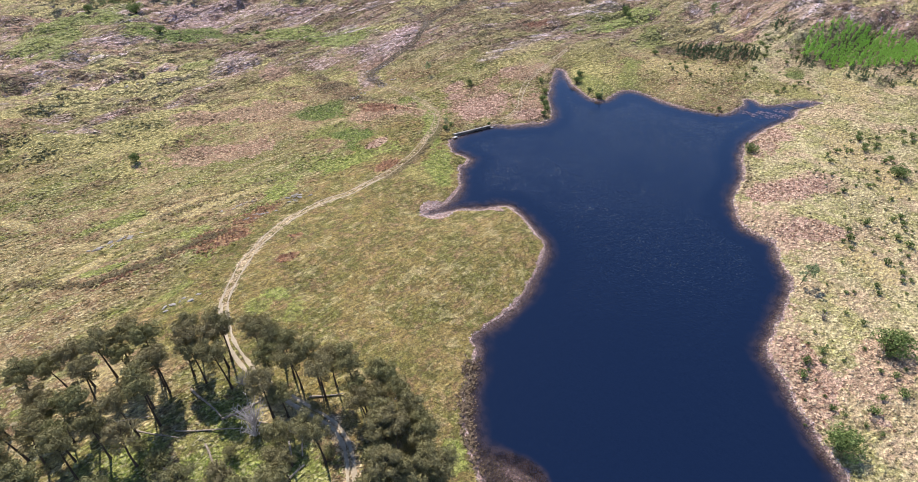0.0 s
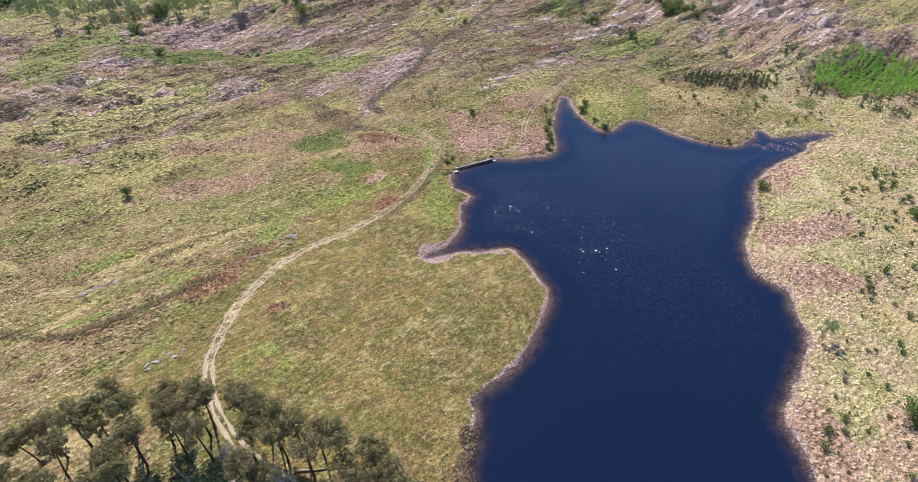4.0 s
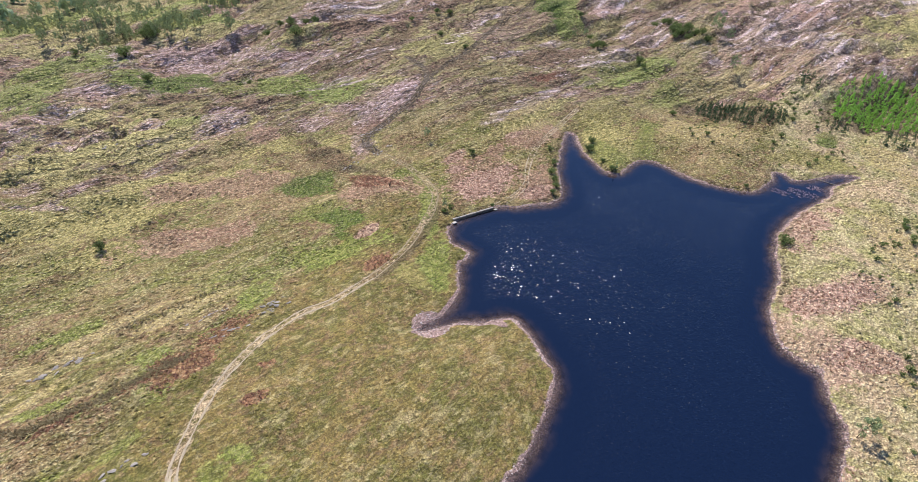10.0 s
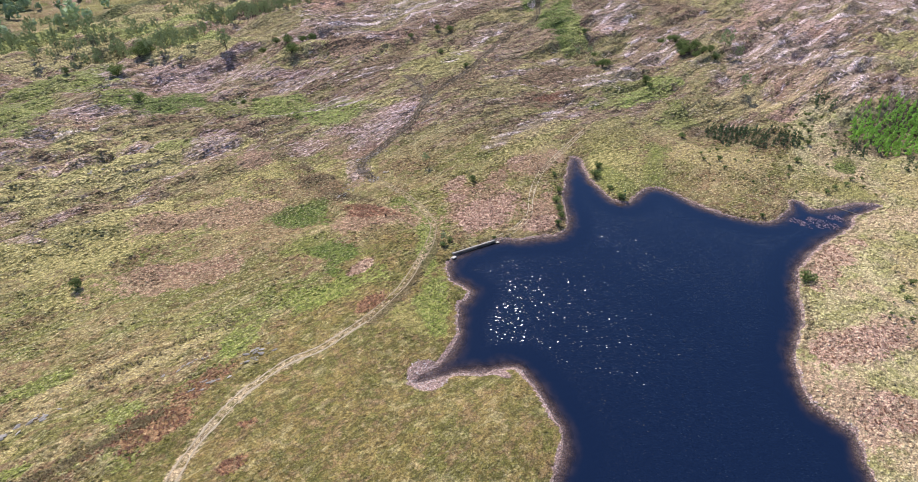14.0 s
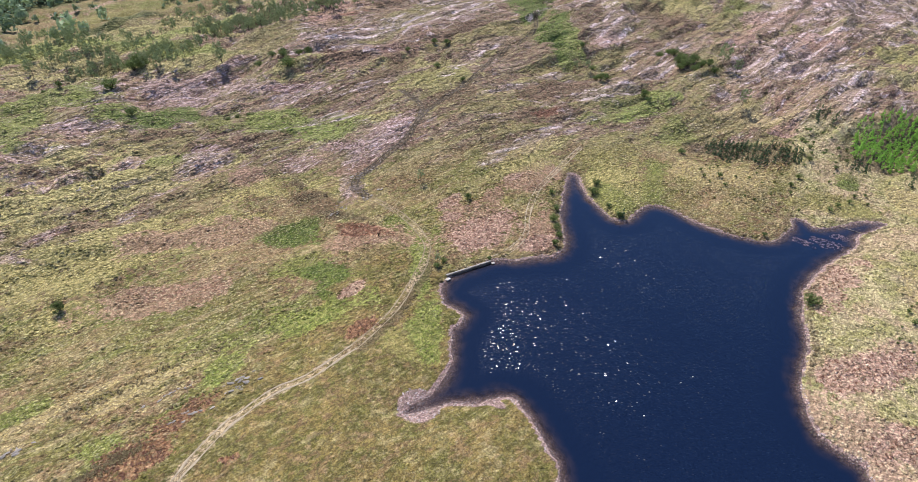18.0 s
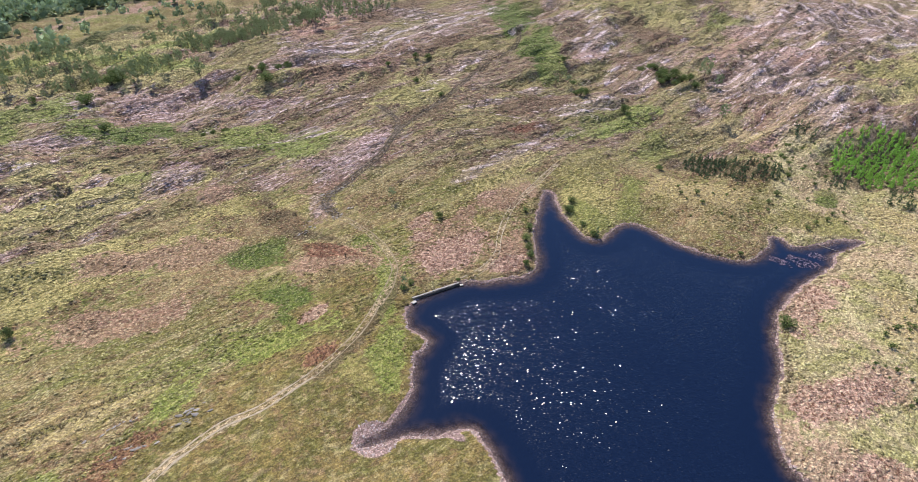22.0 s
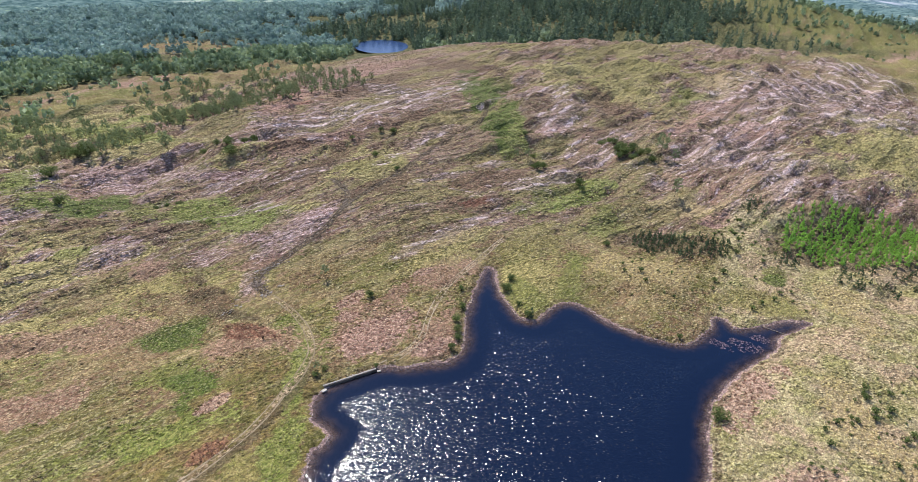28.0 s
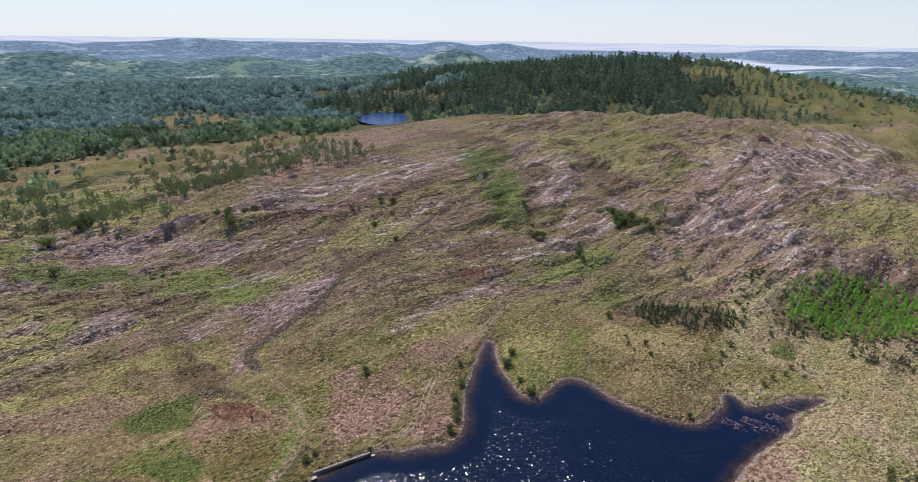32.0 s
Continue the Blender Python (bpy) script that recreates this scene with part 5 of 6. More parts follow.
SAPLINGS = [make_bush(s, BUSH_LEAF, 260, 0.45) for s in (15, 16, 17)]
SCRUB = [([(44, 160), (58, 196), (78, 214), (84, 190), (66, 160), (52, 150)], 75, 1.2), ([(46, 108), (54, 150), (72, 160), (74, 120), (60, 96)], 50, 1.4), ([(42, 62), (40, 82), (46, 100), (62, 96), (58, 66)], 34, 2.0), ([(-12, 224), (4, 240), (44, 240), (52, 228), (20, 214), (2, 204)], 36, 3.0), ([(20, 262), (30, 300), (48, 262), (40, 246), (28, 244)], 40, 2.4)]
for number, (plot, count, gap) in enumerate(SCRUB):
    for bx, by in fill(plot, count, gap, 40 + number):
        place("sapling", SAPLINGS[rr.randrange(3)], ("stem", "foliage"), bx, by, "small grey-green scrub sapling in pale dry grass", "shrub", "scrub on the moor", 0.6 + 1.5 * rr.random() ** 2, None, 0.1, rr)

# ---- woods beyond the moor ----
def crown_stock(seed, conifer, count):
    """The leaf sprays of one far tree, a metre high."""
    rng = np.random.default_rng(seed)
    size = (26 / count) ** 0.5
    if conifer:
        clumps = [(0.13 * (1 - h) * math.cos(k * 2.4) * 1.2, 0.13 * (1 - h) * math.sin(k * 2.4) * 1.2, h, 0.04 + 0.11 * (1 - h), 0.8) for k, h in enumerate(np.linspace(0.08, 0.95, 9))]
        return leaf_quads(rng, clumps, count, 0.26 * size, 0.3)
    clumps = [(rng.uniform(0.1, 0.26) * math.cos(k * 2.1), rng.uniform(0.1, 0.26) * math.sin(k * 2.1), 0.26 + 0.085 * k, 0.24 - 0.016 * k, 0.85) for k in range(7)]
    return leaf_quads(rng, clumps, count, 0.42 * size, 0.3)


def scatter(name, stocks, places, heights, material, label):
    rng = np.random.default_rng(7)
    verts, faces, tones, base = [], [], [], 0
    pick, tone = rng.integers(0, len(stocks), len(places)), rng.random(len(places))
    turn = rng.random(len(places)) * 6.28
    z = ground_many(places[:, 0], places[:, 1])
    for s, (sv, sf) in enumerate(stocks):
        ids = np.where(pick == s)[0]
        c, n = np.cos(turn[ids])[:, None], np.sin(turn[ids])[:, None]
        h = heights[ids][:, None]
        x = (sv[None, :, 0] * c - sv[None, :, 1] * n) * h + places[ids, 0][:, None]
        y = (sv[None, :, 0] * n + sv[None, :, 1] * c) * h + places[ids, 1][:, None]
        w = sv[None, :, 2] * h + z[ids][:, None] - 0.3
        verts.append(np.stack([x, y, w], 2).reshape(-1, 3))
        faces.append((sf[None] + (np.arange(len(ids)) * len(sv))[:, None, None]).reshape(-1, sf.shape[1]) + base)
        tones.append(np.repeat(tone[ids], len(sv)))
        base += len(ids) * len(sv)
    me = mesh_from(name, np.concatenate(verts), np.concatenate(faces), material, False)
    me.attributes.new("tone", "FLOAT", "POINT").data.foreach_set("value", np.concatenate(tones).astype(np.float32))
    return tagged(new(name, me), label, "trees", kind="stuff")


def wood_places():
    """Tree sites on a loose net, so that crowns stand beside one another."""
    rng = np.random.default_rng(19)
    u, v = np.meshgrid(np.arange(-2050, 1150, 11.6), np.arange(150, 2300, 11.6))
    x = u.ravel() + rng.uniform(-4.8, 4.8, u.size)
    y = v.ravel() + rng.uniform(-4.8, 4.8, u.size)
    away, bearing = np.hypot(x - 10, y - 60), np.arctan2(y - 60, x - 10)
    ring = (away > 330) & (away < 2230) & (bearing > radians(64)) & (bearing < radians(170))
    x, y, away = x[ring], y[ring], away[ring]
    luck = rng.random((5, len(x)))
    out = ~inside(x, y, np.array(WOOD_EDGE, float))
    open_ground = fbm(x, y, 130, 3, 61) + 0.25 * fbm(x, y, 30, 2, 62)
    depth, _ = line_distance(x, y, np.array(WOOD_EDGE, float), True)
    keep = out & ((open_ground < 0.10 + 0.2 * step(0, 260, depth)) | (luck[0] < 0.08)) & (luck[1] < 0.4 + 0.6 * step(0, 120, depth))
    around, ahead, aside = pond_radius(x, y)
    keep &= around > 0.95
    keep &= ~((np.abs(aside) < 52) & (ahead < 0) & (ahead > -430))
    keep &= ~((x > -20) & (y < 1000) & (luck[2] < 0.6))
    keep &= luck[3] > np.where(x > 0, 0.5, 0.72) * glade(x, y)
    keep &= luck[4] < 0.8
    keep &= ~((x > 120 + 0.1 * (y - 1000)) & (luck[2] < 0.5))
    return x[keep], y[keep]


wx, wy = wood_places()
dark = (fbm(wx, wy, 260, 3, 63) + 0.4 * step(600, 900, wy) * step(-900, -500, wx) - 0.5 * step(-600, -900, wx) - 0.6 * step(70, 130, wx)) > 0.12
rng = np.random.default_rng(5)
place_all = np.stack([wx, wy], 1)
away = np.hypot(wx - 10, wy - 60)
grown = (1 - 0.45 * glade(wx, wy)) * rng.uniform(0.6, 1.25, len(wx))
grown *= np.where(wx > 110 + 0.1 * (wy - 1000), 0.85, 1.0)
grown *= np.where(inside(wx, wy, np.array([(-20, 600), (600, 600), (600, 1000), (-20, 1000)], float)), 0.6, 1.0)
for mask, conifer, height, material, name, label in (
        (dark & (away < 1250), True, 23, CONIFER_LEAF, "conifer_wood", "dense dark conifer forest beyond the hill"),
        (~dark & ((away < 950) | (wx > -350)), False, 16.5, WOOD_LEAF, "broadleaf_wood", "mixed green broadleaf woodland in the valley"),
        (dark & (away >= 1250), True, 23, CONIFER_LEAF, "conifer_wood", "far dark conifer forest on the valley side"),
        (~dark & (away >= 950) & (wx <= -350), False, 18.5, HAZY_VALLEY_LEAF, "valley_wood", "far valley broadleaf woods with blue haze put into their colour")):
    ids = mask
    count = 110 if material is not HAZY_VALLEY_LEAF and np.median(away[ids]) < 1250 else 54
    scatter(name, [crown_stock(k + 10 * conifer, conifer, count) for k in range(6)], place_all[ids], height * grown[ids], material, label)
# ---- the far valley and hills ----
FAR_HILLS = [(-3845, 1960, 24, 260), (-3600, 2420, 18, 220), (-3323, 2775, 56, 330), (-3000, 3120, 36, 300), (-2690, 3400, 28, 300), (-2400, 3600, 37, 280), (-1976, 3873, 49, 240), (-1600, 4050, 43, 220), (-2300, 1250, 26, 300), (-2080, 1520, -8, 240), (-1900, 1830, 2, 300), (-1500, 2250, 10, 320), (-1150, 2400, 34, 260), (420, 4300, 34, 330), (900, 4150, 36, 380), (700, 3300, -14, 330), (1150, 2900, -22, 420), (620, 2500, -40, 320)]


def build_backdrop():
    bearing = np.linspace(radians(55), radians(182), 420)
    away = np.concatenate([np.linspace(1750, 3000, 70), np.linspace(3020, 4820, 80)])
    b, a = np.meshgrid(bearing, away)
    x, y = 10 + a * np.cos(b), 60 + a * np.sin(b)
    base = -68 + 126 * ((a - 1750) / 3070) ** 3
    z = base + fbm(x, y, 420, 5, 77) * 60 * (1 - step(3600, 4300, a))
    sea = step(4250, 4400, a)
    flats = 1 - step(0.7, 1.1, np.hypot((x - 60) / 620, (y - 3500) / 420) + fbm(x, y, 300, 3, 79))
    z = z * (1 - sea) + base * sea
    z = z - 70 * (1 - step(1750, 2050, a))
    for cx, cy, top, w in FAR_HILLS:
        r = math.hypot(cx - 10, cy - 60)
        ux, uy = (cx - 10) / r, (cy - 60) / r
        along, across = (x - cx) * ux + (y - cy) * uy, -(x - cx) * uy + (y - cy) * ux
        g = np.exp(-(across / w) ** 2 - (along / (w * 0.8)) ** 2)
        foot = -68 + 126 * ((r - 1750) / 3070) ** 3
        z = np.maximum(z, base + (top - foot) * g + fbm(x, y, 120, 3, 78) * 9 * g)
        sea = sea * (1 - step(0.15, 0.35, g))
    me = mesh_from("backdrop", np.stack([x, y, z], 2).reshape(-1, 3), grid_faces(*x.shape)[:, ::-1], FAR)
    # first value mixes the painted haze in with distance, second marks sea and sands
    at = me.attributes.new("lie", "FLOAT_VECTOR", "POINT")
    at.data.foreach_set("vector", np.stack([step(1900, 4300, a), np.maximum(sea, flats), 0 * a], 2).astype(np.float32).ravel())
    tagged(new("backdrop", me), "wooded hills and pale estuary sands, blue haze painted into their colour", "hills", kind="structure")


build_backdrop()

# ---- the dam, the boom and the bench ----
def box_mesh(name, length, width, height, material, bevel=0.04, wear=0.03, seed=0):
    bm = bmesh.new()
    bmesh.ops.create_cube(bm, size=1)
    bmesh.ops.scale(bm, vec=(length, width, height), verts=bm.verts)
    bmesh.ops.bevel(bm, geom=list(bm.edges), offset=min(bevel, min(length, width, height) * 0.3), segments=2, affect="EDGES")
    rng = np.random.default_rng(seed)
    for v in bm.verts:
        v.co += Vector(rng.normal(0, wear * 0.3, 3))
    me = bpy.data.meshes.new(name)
    bm.to_mesh(me)
    bm.free()
    me.materials.append(material)
    return me


def put(name, me, parent, x, y, z, turn=0.0, label="", tilt=0.0):
    ob = part(name, me, parent, label)
    ob.matrix_local = pose(x, y, z, tilt, 0, turn)
    return ob


DAM_A, DAM_B = Vector((-62.0, 134.2, 0)), Vector((-53.8, 145.6, 0))
along = DAM_B - DAM_A
dam = thing("dam_wall", *((DAM_A + DAM_B) / 2), "low straight concrete and stone dam with a pale coping", "dam", "", math.atan2(along.y, along.x))
span = along.length
for k in range(9):
    w = span / 9
    put("block", box_mesh("block", w - 0.02, 0.6, 1.5, DAM_STONE, 0.04, 0.05, k), dam, -span / 2 + w * (k + 0.5), 0.0, -0.1, 0)
for k in range(12):
    w = span / 12
    put("coping", box_mesh("coping", w - 0.03, 0.34, 0.14, PALE_STONE, 0.03, 0.03, 30 + k), dam, -span / 2 + w * (k + 0.5), 0.12, 0.725, 0, "weathered pale coping slab")
put("apron", box_mesh("apron", 1.3, 1.5, 0.25, PALE_STONE, 0.05, 0.05, 50), dam, -span / 2 - 0.2, -1.0, 0.15, 12, "sloping concrete apron at the dam's end", -14)
put("apron", box_mesh("apron", 0.9, 0.8, 0.2, PALE_STONE, 0.05, 0.05, 51), dam, span / 2 + 0.5, -0.6, 0.2, -8, "", -10)

boom = thing("boom", 41, 213.8, 0, "thin pale timber boom across the inlet", "boom", "", math.atan2(-1.3, 6.1))
for k in range(4):
    put("rail", box_mesh("rail", 1.75, 0.16, 0.14, LOG, 0.03, 0.02, 70 + k), boom, -2.7 + 1.8 * k, 0, 0.12, (2, -3, 1, -2)[k])
for k in range(5):
    put("float", mesh_from("float", *tube([(-0.18, 0, 0), (0.18, 0, 0)], (0.13, 0.13), 8), LOG), boom, -3.6 + 1.8 * k, 0, 0.08)

bench = thing("picnic_bench", -66.4, 32.9, ground_z(-66.4, 32.9), "weathered grey timber picnic bench on the grass", "bench", "", radians(35))
for k in range(4):
    put("slat", box_mesh("slat", 1.9, 0.17, 0.05, GREY_WOOD, 0.01, 0.01, 90 + k), bench, 0, -0.3 + 0.2 * k, 0.75)
for side in (-1, 1):
    put("seat", box_mesh("seat", 1.9, 0.26, 0.05, GREY_WOOD, 0.01, 0.01, 95), bench, 0, side * 0.75, 0.45)
    for end in (-1, 1):
        put("leg", box_mesh("leg", 0.1, 0.09, 0.95, GREY_WOOD, 0.01, 0.01, 96), bench, end * 0.7, side * 0.45, 0.36, 0, "", side * 28)
    put("brace", box_mesh("brace", 0.09, 1.6, 0.1, GREY_WOOD, 0.01, 0.01, 97), bench, side * 0.7, 0, 0.42)

# ---- tracks: two worn ruts ----
def rut(line, offset, width, seed):
    p = rounded(line, False, 14)
    rng = np.random.default_rng(seed)
    d = np.gradient(p, axis=0)
    d /= np.linalg.norm(d, axis=1)[:, None]
    n = np.stack([-d[:, 1], d[:, 0]], 1)
    run = np.arange(len(p)) * 0.35
    wob = vnoise(run * 0.3, 0 * run, seed) * 0.5
    half = width * (0.75 + 0.7 * vnoise(run * 0.9, 0 * run, seed + 3) + 0.3 * vnoise(run * 3.0, 0 * run, seed + 5))
    rows = []
    for u in (-1, -0.5, 0, 0.5, 1):
        q = p + n * (offset + wob + u * half)[:, None]
        z = ground_many(q[:, 0], q[:, 1]) + 0.09 - 0.05 * abs(u) + 0.02 * rng.random(len(p))
        rows.append(np.column_stack([q, z]))
    v = np.stack(rows, 1).reshape(-1, 3)
    return v, grid_faces(len(p), 5)


def build_track(line, gauge, width, label, seed, material=SAND):
    v, f = join([rut(line, -gauge / 2, width, seed), rut(line, gauge / 2, width, seed + 40)])
    me = mesh_from("track", v, f, material)
    tagged(new("track", me), label, "track", kind="structure")


build_track(TRACK_LINE[8:17], 1.6, 0.27, "sandy double-rutted vehicle track through moor grass", 3)
build_track(TRACK_LINE[16:19], 1.5, 0.2, "narrow brown rutted track through moor grass", 8, EARTH)
build_track(TRACK_LINE[18:], 1.7, 0.2, "worn double-rutted track climbing towards the hill", 4, EARTH)
build_track(TRACK_LINE[:10], 1.1, 0.42, "worn sandy track under the pines", 5)
build_track(HILL_LINE, 1.9, 0.3, "dark peaty double-rutted track over the heather", 6, PEAT)
build_track(SPUR_LINE, 1.7, 0.3, "short peaty spur of the hill track", 7, PEAT)
build_track(DAM_LINE, 1.5, 0.16, "faint double-rutted track through bracken", 9)

# ---- stones, tufts, bracken and cut branches ----
def stock_stone(seed):
    rng = np.random.default_rng(seed)
    bm = bmesh.new()
    bmesh.ops.create_icosphere(bm, subdivisions=1, radius=0.5)
    v = np.array([q.co for q in bm.verts])
    f = np.array([[q.index for q in t.verts] for t in bm.faces])
    bm.free()
    v = v * (1 + 0.7 * (rng.random(len(v))[:, None] - 0.5)) * (1.5, 0.8, 0.55)
    return v, f


def stock_tuft(seed, blades=7, splay=0.6):
    rng = np.random.default_rng(seed)
    v, f = [], []
    for k in range(blades):
        w, r = k * 2.4 + rng.random(), splay * (0.5 + 0.8 * rng.random())
        c, s, h = math.cos(w), math.sin(w), 0.25 + 0.3 * rng.random()
        v += [(-s * 0.16, c * 0.16, 0), (s * 0.16, -c * 0.16, 0), (c * r + s * 0.08, s * r - c * 0.08, h), (c * r - s * 0.08, s * r + c * 0.08, h * 0.96)]
        f.append((4 * k, 4 * k + 1, 4 * k + 2, 4 * k + 3))
    return np.array(v), np.array(f)


def stock_dome(seed):
    """A tussock: a lumpy cushion of two rings and a tip."""
    rng = np.random.default_rng(seed)
    v, f = [(rng.normal(0, 0.08), rng.normal(0, 0.08), 0.2 + 0.08 * rng.random())], []
    for radius, height in ((0.34, 0.15), (0.66, -0.05)):
        for k in range(6):
            w, r = k * math.pi / 3 + rng.uniform(-0.2, 0.2) + radius, radius * rng.uniform(0.75, 1.25)
            v.append((r * math.cos(w), r * math.sin(w), height * rng.uniform(0.75, 1.15)))
    for k in range(6):
        j = (k + 1) % 6
        f += [(0, 1 + k, 1 + j), (1 + k, 7 + k, 7 + j), (1 + k, 7 + j, 1 + j)]
    return np.array(v), np.array(f)


def stock_mound(seed):
    """A low cushion of heather: short wide sprays leaning outwards."""
    rng = np.random.default_rng(seed)
    clumps = [(rng.normal(0, 0.3), rng.normal(0, 0.3), 0.05, 0.28 + 0.15 * rng.random(), 0.5) for _ in range(4)]
    v, f = leaf_quads(rng, clumps, 16, 0.5, 0.4)
    v[:, 2] = np.maximum(v[:, 2], -0.05) * 0.6
    return v, f


def stock_stick(seed):
    rng = np.random.default_rng(seed)
    pieces = []
    for _ in range(3):
        a = rng.normal(0, 0.5, 3) * (1, 1, 0.05) + (0, 0, 0.05)
        b = a + (rng.uniform(-0.3, 0.3), 1.0, rng.uniform(-0.03, 0.05))
        pieces.append(tube([a, b], (0.05, 0.03), 3))
    return join(pieces)


def strew(name, stocks, x, y, sizes, material, label, category, turn=None, sink=0.0):
    rng = np.random.default_rng(len(x))
    z = ground_many(x, y)
    turn = rng.random(len(x)) * 6.28 if turn is None else turn + rng.normal(0, 0.35, len(x))
    pick = rng.integers(0, len(stocks), len(x))
    verts, faces, base, order = [], [], 0, []
    for s, (sv, sf) in enumerate(stocks):
        ids = np.where(pick == s)[0]
        if not len(ids):
            continue
        order.append(ids)
        c, n, h = np.cos(turn[ids])[:, None], np.sin(turn[ids])[:, None], sizes[ids][:, None]
        px = (sv[None, :, 0] * c - sv[None, :, 1] * n) * h + x[ids][:, None]
        py = (sv[None, :, 0] * n + sv[None, :, 1] * c) * h + y[ids][:, None]
        pz = sv[None, :, 2] * h + z[ids][:, None] - sink * h
        verts.append(np.stack([px, py, pz], 2).reshape(-1, 3))
        faces.append((sf[None] + (np.arange(len(ids)) * len(sv))[:, None, None]).reshape(-1, sf.shape[1]) + base)
        base += len(ids) * len(sv)
    me = mesh_from(name, np.concatenate(verts), np.concatenate(faces), material, False)
    if material is MOOR:
        order = np.concatenate(order)
        give_covers(me, x[order], y[order], shore_distance(x[order], y[order]), rng.random(len(order)), len(stocks[0][0]))
    return tagged(new(name, me), label, category, kind="stuff")


def random_in(count, lo, hi, seed):
    rng = np.random.default_rng(seed)
    return rng.uniform(lo[0], hi[0], count), rng.uniform(lo[1], hi[1], count), rng.random(count), rng.random(count)


def along_line(line, count, spread_by, seed):
    p = rounded(line, False, 8)
    rng = np.random.default_rng(seed)
    k = rng.random(count) * (len(p) - 1.001)
    i = k.astype(int)
    q = p[i] + (p[i + 1] - p[i]) * (k - i)[:, None] + rng.normal(0, spread_by, (count, 2))
    return q[:, 0], q[:, 1], rng.random(count)


STONES, TUFTS, STICKS = [stock_stone(s) for s in range(5)], [stock_tuft(s) for s in range(6)], [stock_stick(s) for s in range(5)]

# stones on the shore
sx, sy, s1, s2 = random_in(150000, (-66, 15), (56, 226), 1)
sd = shore_distance(sx, sy)
ok = (sd > -0.7) & (sd < 0.75)
strew("shore_stones", STONES, sx[ok], sy[ok], 0.08 + 0.3 * s1[ok] ** 3, PEBBLE, "grey-pink stones strewn along the water's edge", "stones", None, 0.05)
bx, by, b1, b2 = random_in(1400, (-54, 88), (-28, 106), 2)
bd = shore_distance(bx, by)
ok = (np.hypot((bx + 47.5) / 4.5, (by - 93.5) / 4.2) < 1.05) & (bd > -1.5)
strew("beach_stones", STONES, bx[ok], by[ok], 0.12 + 0.5 * b1[ok] ** 3, PEBBLE, "pale pebbles on the muddy bay", "stones", None, 0.05)

# rock outcrops and the dark stony line of the hill track
OUTCROPS = [(-114.4, 44), (-113.1, 48.6), (-96.7, 72.7), (-85.3, 82.6), (-78.2, 35.2), (-228.7, 185.2), (-219.6, 186.4), (-232.5, 182.7), (-213.3, 129), (-235.8, 109.2), (-235.8, 112.6), (-240.6, 102.7), (-110.9, 149.2), (-88, 70), (-84, 80), (-230, 117), (-262, 146), (-105, 162), (-116, 172)]
BIG = [mesh_from("boulder", *stock_stone(200 + k), STONE, False) for k in range(5)]
rr = random.Random(12)
for k, (ox, oy) in enumerate(OUTCROPS):
    for j in range(9):
        run, side = rr.gauss(0, 2.2), rr.gauss(0, 0.6)
        qx, qy = ox + run * 0.42 - side * 0.9, oy + run * 0.9 + side * 0.42
        s = rr.uniform(0.3, 1.05)
        ob = new("boulder", BIG[rr.randrange(5)])
        ob.matrix_world = Matrix.LocRotScale((qx, qy, ground_z(qx, qy) + 0.1 * s), Euler((rr.uniform(-0.3, 0.3), rr.uniform(-0.3, 0.3), radians(66) + rr.uniform(-0.5, 0.5))), (s * 1.3, s, s * 0.5))
        tagged(ob, "grey boulder half sunk in moor grass", "boulder", "boulders of the moor")
lines = [along_line(line, count, wide, 20 + k) for k, (line, count, wide) in enumerate([(HILL_LINE, 1300, 1.2), (SPUR_LINE, 200, 1.0), (WALL_LINE, 900, 0.6), (WALL_LINE_TWO, 800, 0.6)])]
lx, ly, l1 = (np.concatenate([q[k] for q in lines]) for k in range(3))
strew("track_stones", STONES, lx, ly, 0.25 + 0.65 * l1 ** 2, island_material("dark_stone", (0.06, 0.046, 0.034), (0.24, 0.19, 0.15)), "dark tumbled stones along old walls and ruts", "stones", None, 0.05)

# cut branches of the felled hillside, in rows up the slope
x, y, a, b = random_in(260000, (-330, 80), (200, 620), 3)
m = np.maximum(patches(x, y, BRASH), patches(x, y, STREAK) * 1.2) + 0.035 * step(0, 40, y - (150 + 0.55 * (x + 200)))
ok = (a < m * 0.36) & (shore_distance(x, y) > 3)
strew("cut_branches", STICKS, x[ok], y[ok], 0.7 + 1.3 * b[ok], BRASH_WOOD, "grey and bleached cut branches left on the felled slope", "brash", np.full(int(ok.sum()), radians(-20.0)))

# heather clumps over the hill
x, y, a, b = random_in(42000, (-400, 90), (230, 660), 8)
m = np.maximum(step(-10, 40, y - (122 + 0.6 * (x + 200))), step(-130, -200, x) * step(60, 120, y)) * (0.25 + 1.5 * np.clip(fbm(x, y, 22, 3, 57), 0, 1))
ok = (a < m) & inside(x, y, np.array(WOOD_EDGE, float))
strew("heather", [stock_mound(s) for s in range(6)], x[ok], y[ok], 0.7 + 1.1 * b[ok], island_material("heather_tufts", (0.09, 0.065, 0.042), (0.26, 0.2, 0.12)), "dark brown heather clumps over the hillside", "heather")

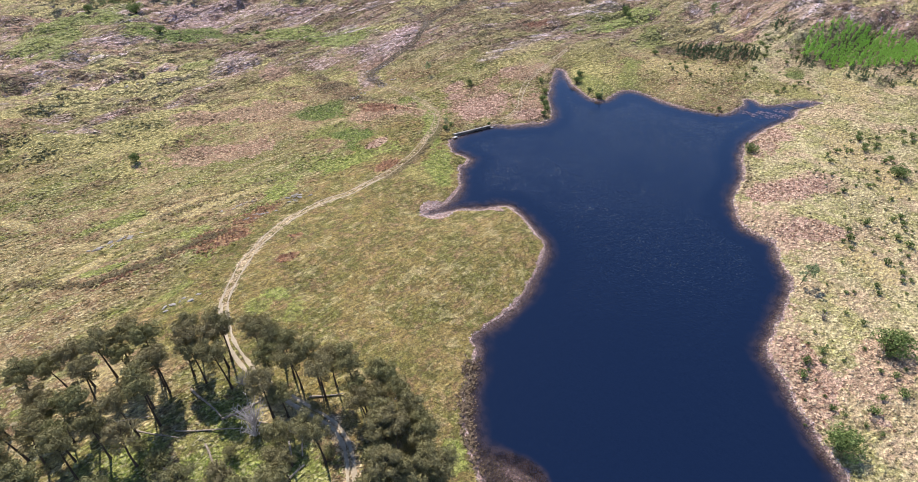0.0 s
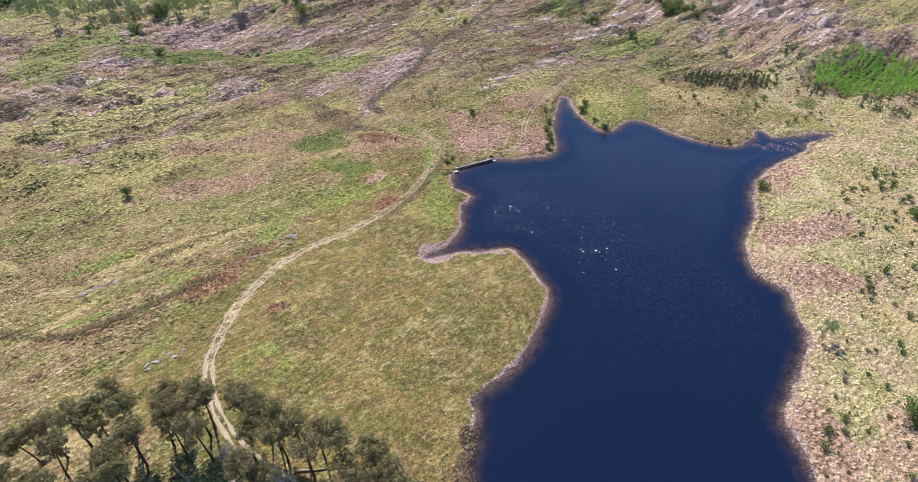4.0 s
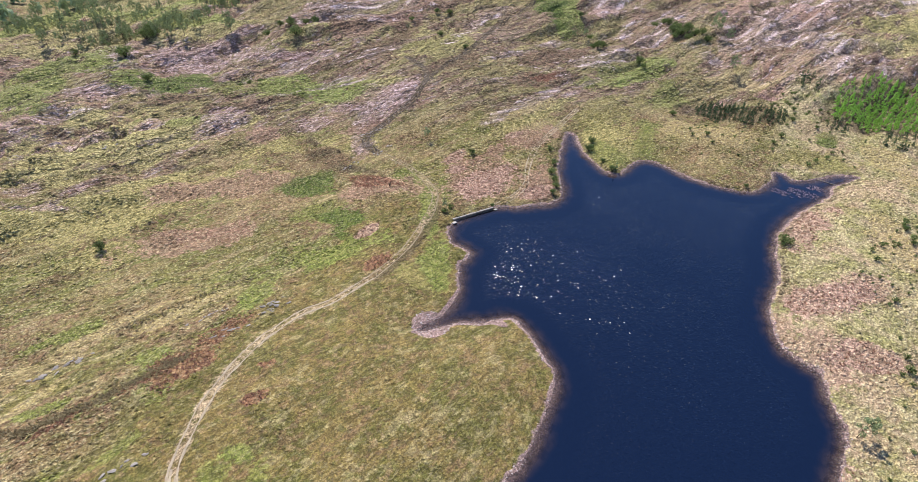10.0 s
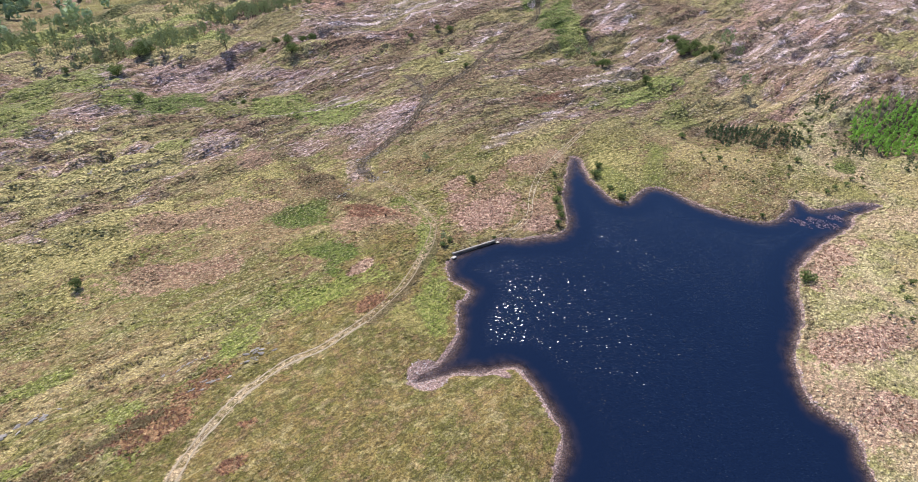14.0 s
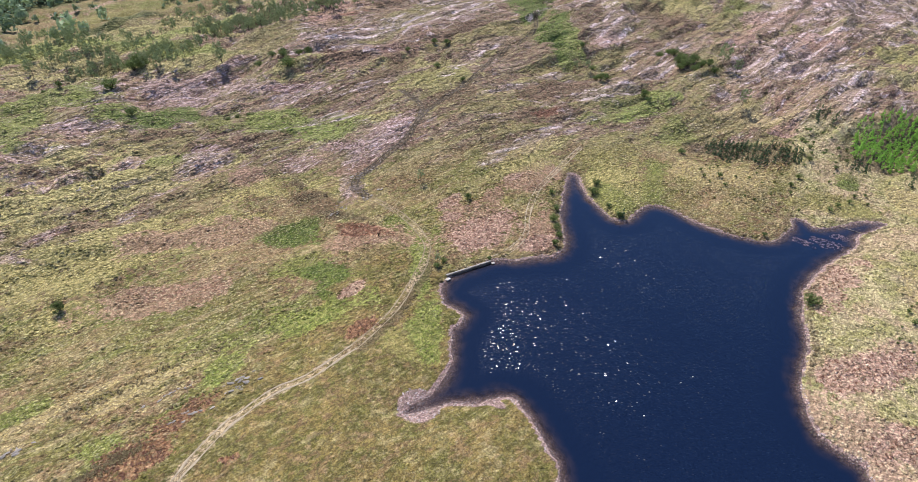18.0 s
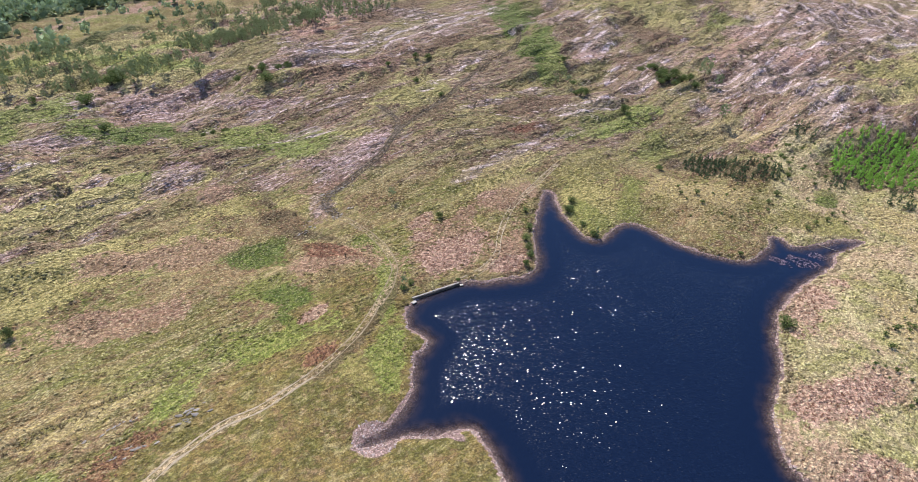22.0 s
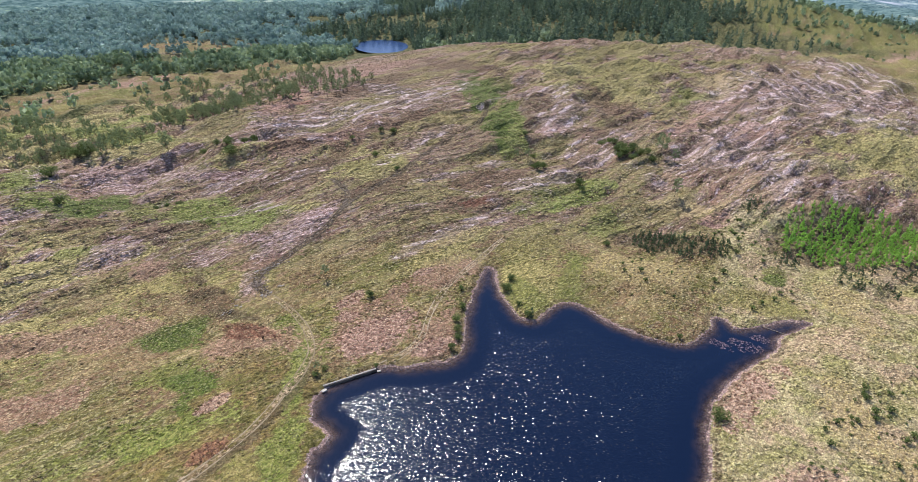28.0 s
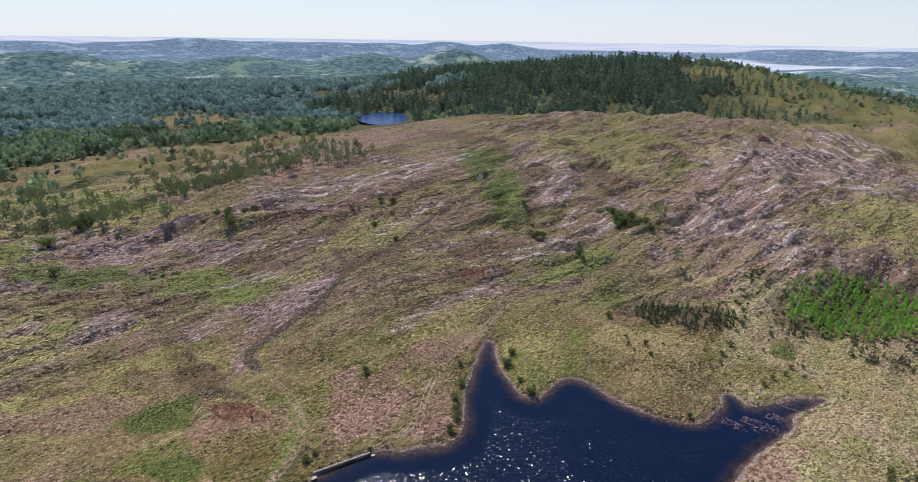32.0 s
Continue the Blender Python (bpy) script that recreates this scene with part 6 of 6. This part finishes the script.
# dead bracken
x, y, a, b = random_in(160000, (-145, 25), (90, 300), 4)
m = np.maximum(patches(x, y, RUST), 0.3 * patches(x, y, PINK))
ok = (a < m * 1.3) & (shore_distance(x, y) > 1.5)
strew("dead_bracken", TUFTS, x[ok], y[ok], 0.25 + 0.35 * b[ok], BRACKEN, "rust-brown dead bracken fronds", "bracken")

# rushes and tussocks
x, y, a, b = random_in(150000, (-230, 15), (95, 290), 6)
clump = fbm(x, y, 7, 3, 55) + 0.6 * fbm(x, y, 40, 2, 56)
near_grass = step(-95, -72, x) * step(8, -10, x) * step(125, 100, y)
ok = (a < np.clip(0.34 + clump * 1.3, 0.03, 0.85) * (1 - 0.6 * near_grass)) & (shore_distance(x, y) > 1.0)
ok &= near_line(x, y, TRACK_LINE, 2.0, 0.6) < 0.5
x, y, b = x[ok], y[ok], b[ok]
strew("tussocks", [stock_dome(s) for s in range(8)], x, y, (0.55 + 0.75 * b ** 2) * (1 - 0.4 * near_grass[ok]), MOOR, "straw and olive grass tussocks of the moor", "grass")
rush_lines = [along_line([(-118, 26), (-104, 32), (-98, 41), (-93, 52), (-90, 60)], 800, 0.7, 31), along_line([(-112, 60), (-106, 74), (-99, 90)], 160, 1.2, 32)]
lx, ly, l1 = (np.concatenate([q[k] for q in rush_lines]) for k in range(3))
strew("rushes", TUFTS, lx, ly, 0.35 + 0.4 * l1, island_material("dark_rushes", (0.13, 0.095, 0.05), (0.42, 0.34, 0.18), 0.9, True), "brown rushes along a wet line in the grass", "rushes")

# reeds in the shallows and weed afloat in the inlet
REED_EDGE = [(-18.5, 50), (-16, 43.5), (-12.5, 36.5), (-6, 31), (0, 27)]
rx, ry, r1 = along_line(REED_EDGE, 700, 1.1, 41)
rx, ry = rx + 1.6, ry + 1.0
strew("reeds", TUFTS, rx, ry, 0.5 + 0.5 * r1, island_material("reed_stalks", (0.09, 0.06, 0.04), (0.26, 0.19, 0.12)), "sparse brown reeds standing in the shallows", "reeds")


def pad(seed):
    rng = np.random.default_rng(seed)
    w = np.linspace(0, 6.283, 4, endpoint=False) + rng.random()
    return np.stack([np.cos(w) * 0.5, np.sin(w) * 0.4, 0.015 + 0 * w], 1), np.array([[0, 1, 2, 3]])


wx, wy, w1, w2 = random_in(2600, (24, 193), (44, 214), 43)
spot = 1 - np.minimum.reduce([np.hypot((wx - 27) / 3.5, (wy - 199) / 2.2), np.hypot((wx - 33.5) / 4.5, (wy - 202) / 3.2), np.hypot((wx - 37) / 3, (wy - 207) / 2.0)]) + fbm(wx, wy, 2.5, 2, 9) * 0.8
ok = (spot > 0.1) & (shore_distance(wx, wy) < -0.6)
verts, faces = [], []
for k in np.where(ok)[0]:
    v, f = pad(int(k))
    verts.append(v * (0.15 + 0.3 * w1[k], 0.15 + 0.3 * w1[k], 1) + (wx[k], wy[k], 0.012)), faces.append(f + 4 * len(faces))
weed = mesh_from("pondweed", np.concatenate(verts), np.concatenate(faces), island_material("pondweed", (0.13, 0.08, 0.085), (0.34, 0.23, 0.23)), False)
tagged(new("pondweed", weed), "reddish pondweed floating in the shallow inlet", "water plants", kind="stuff")
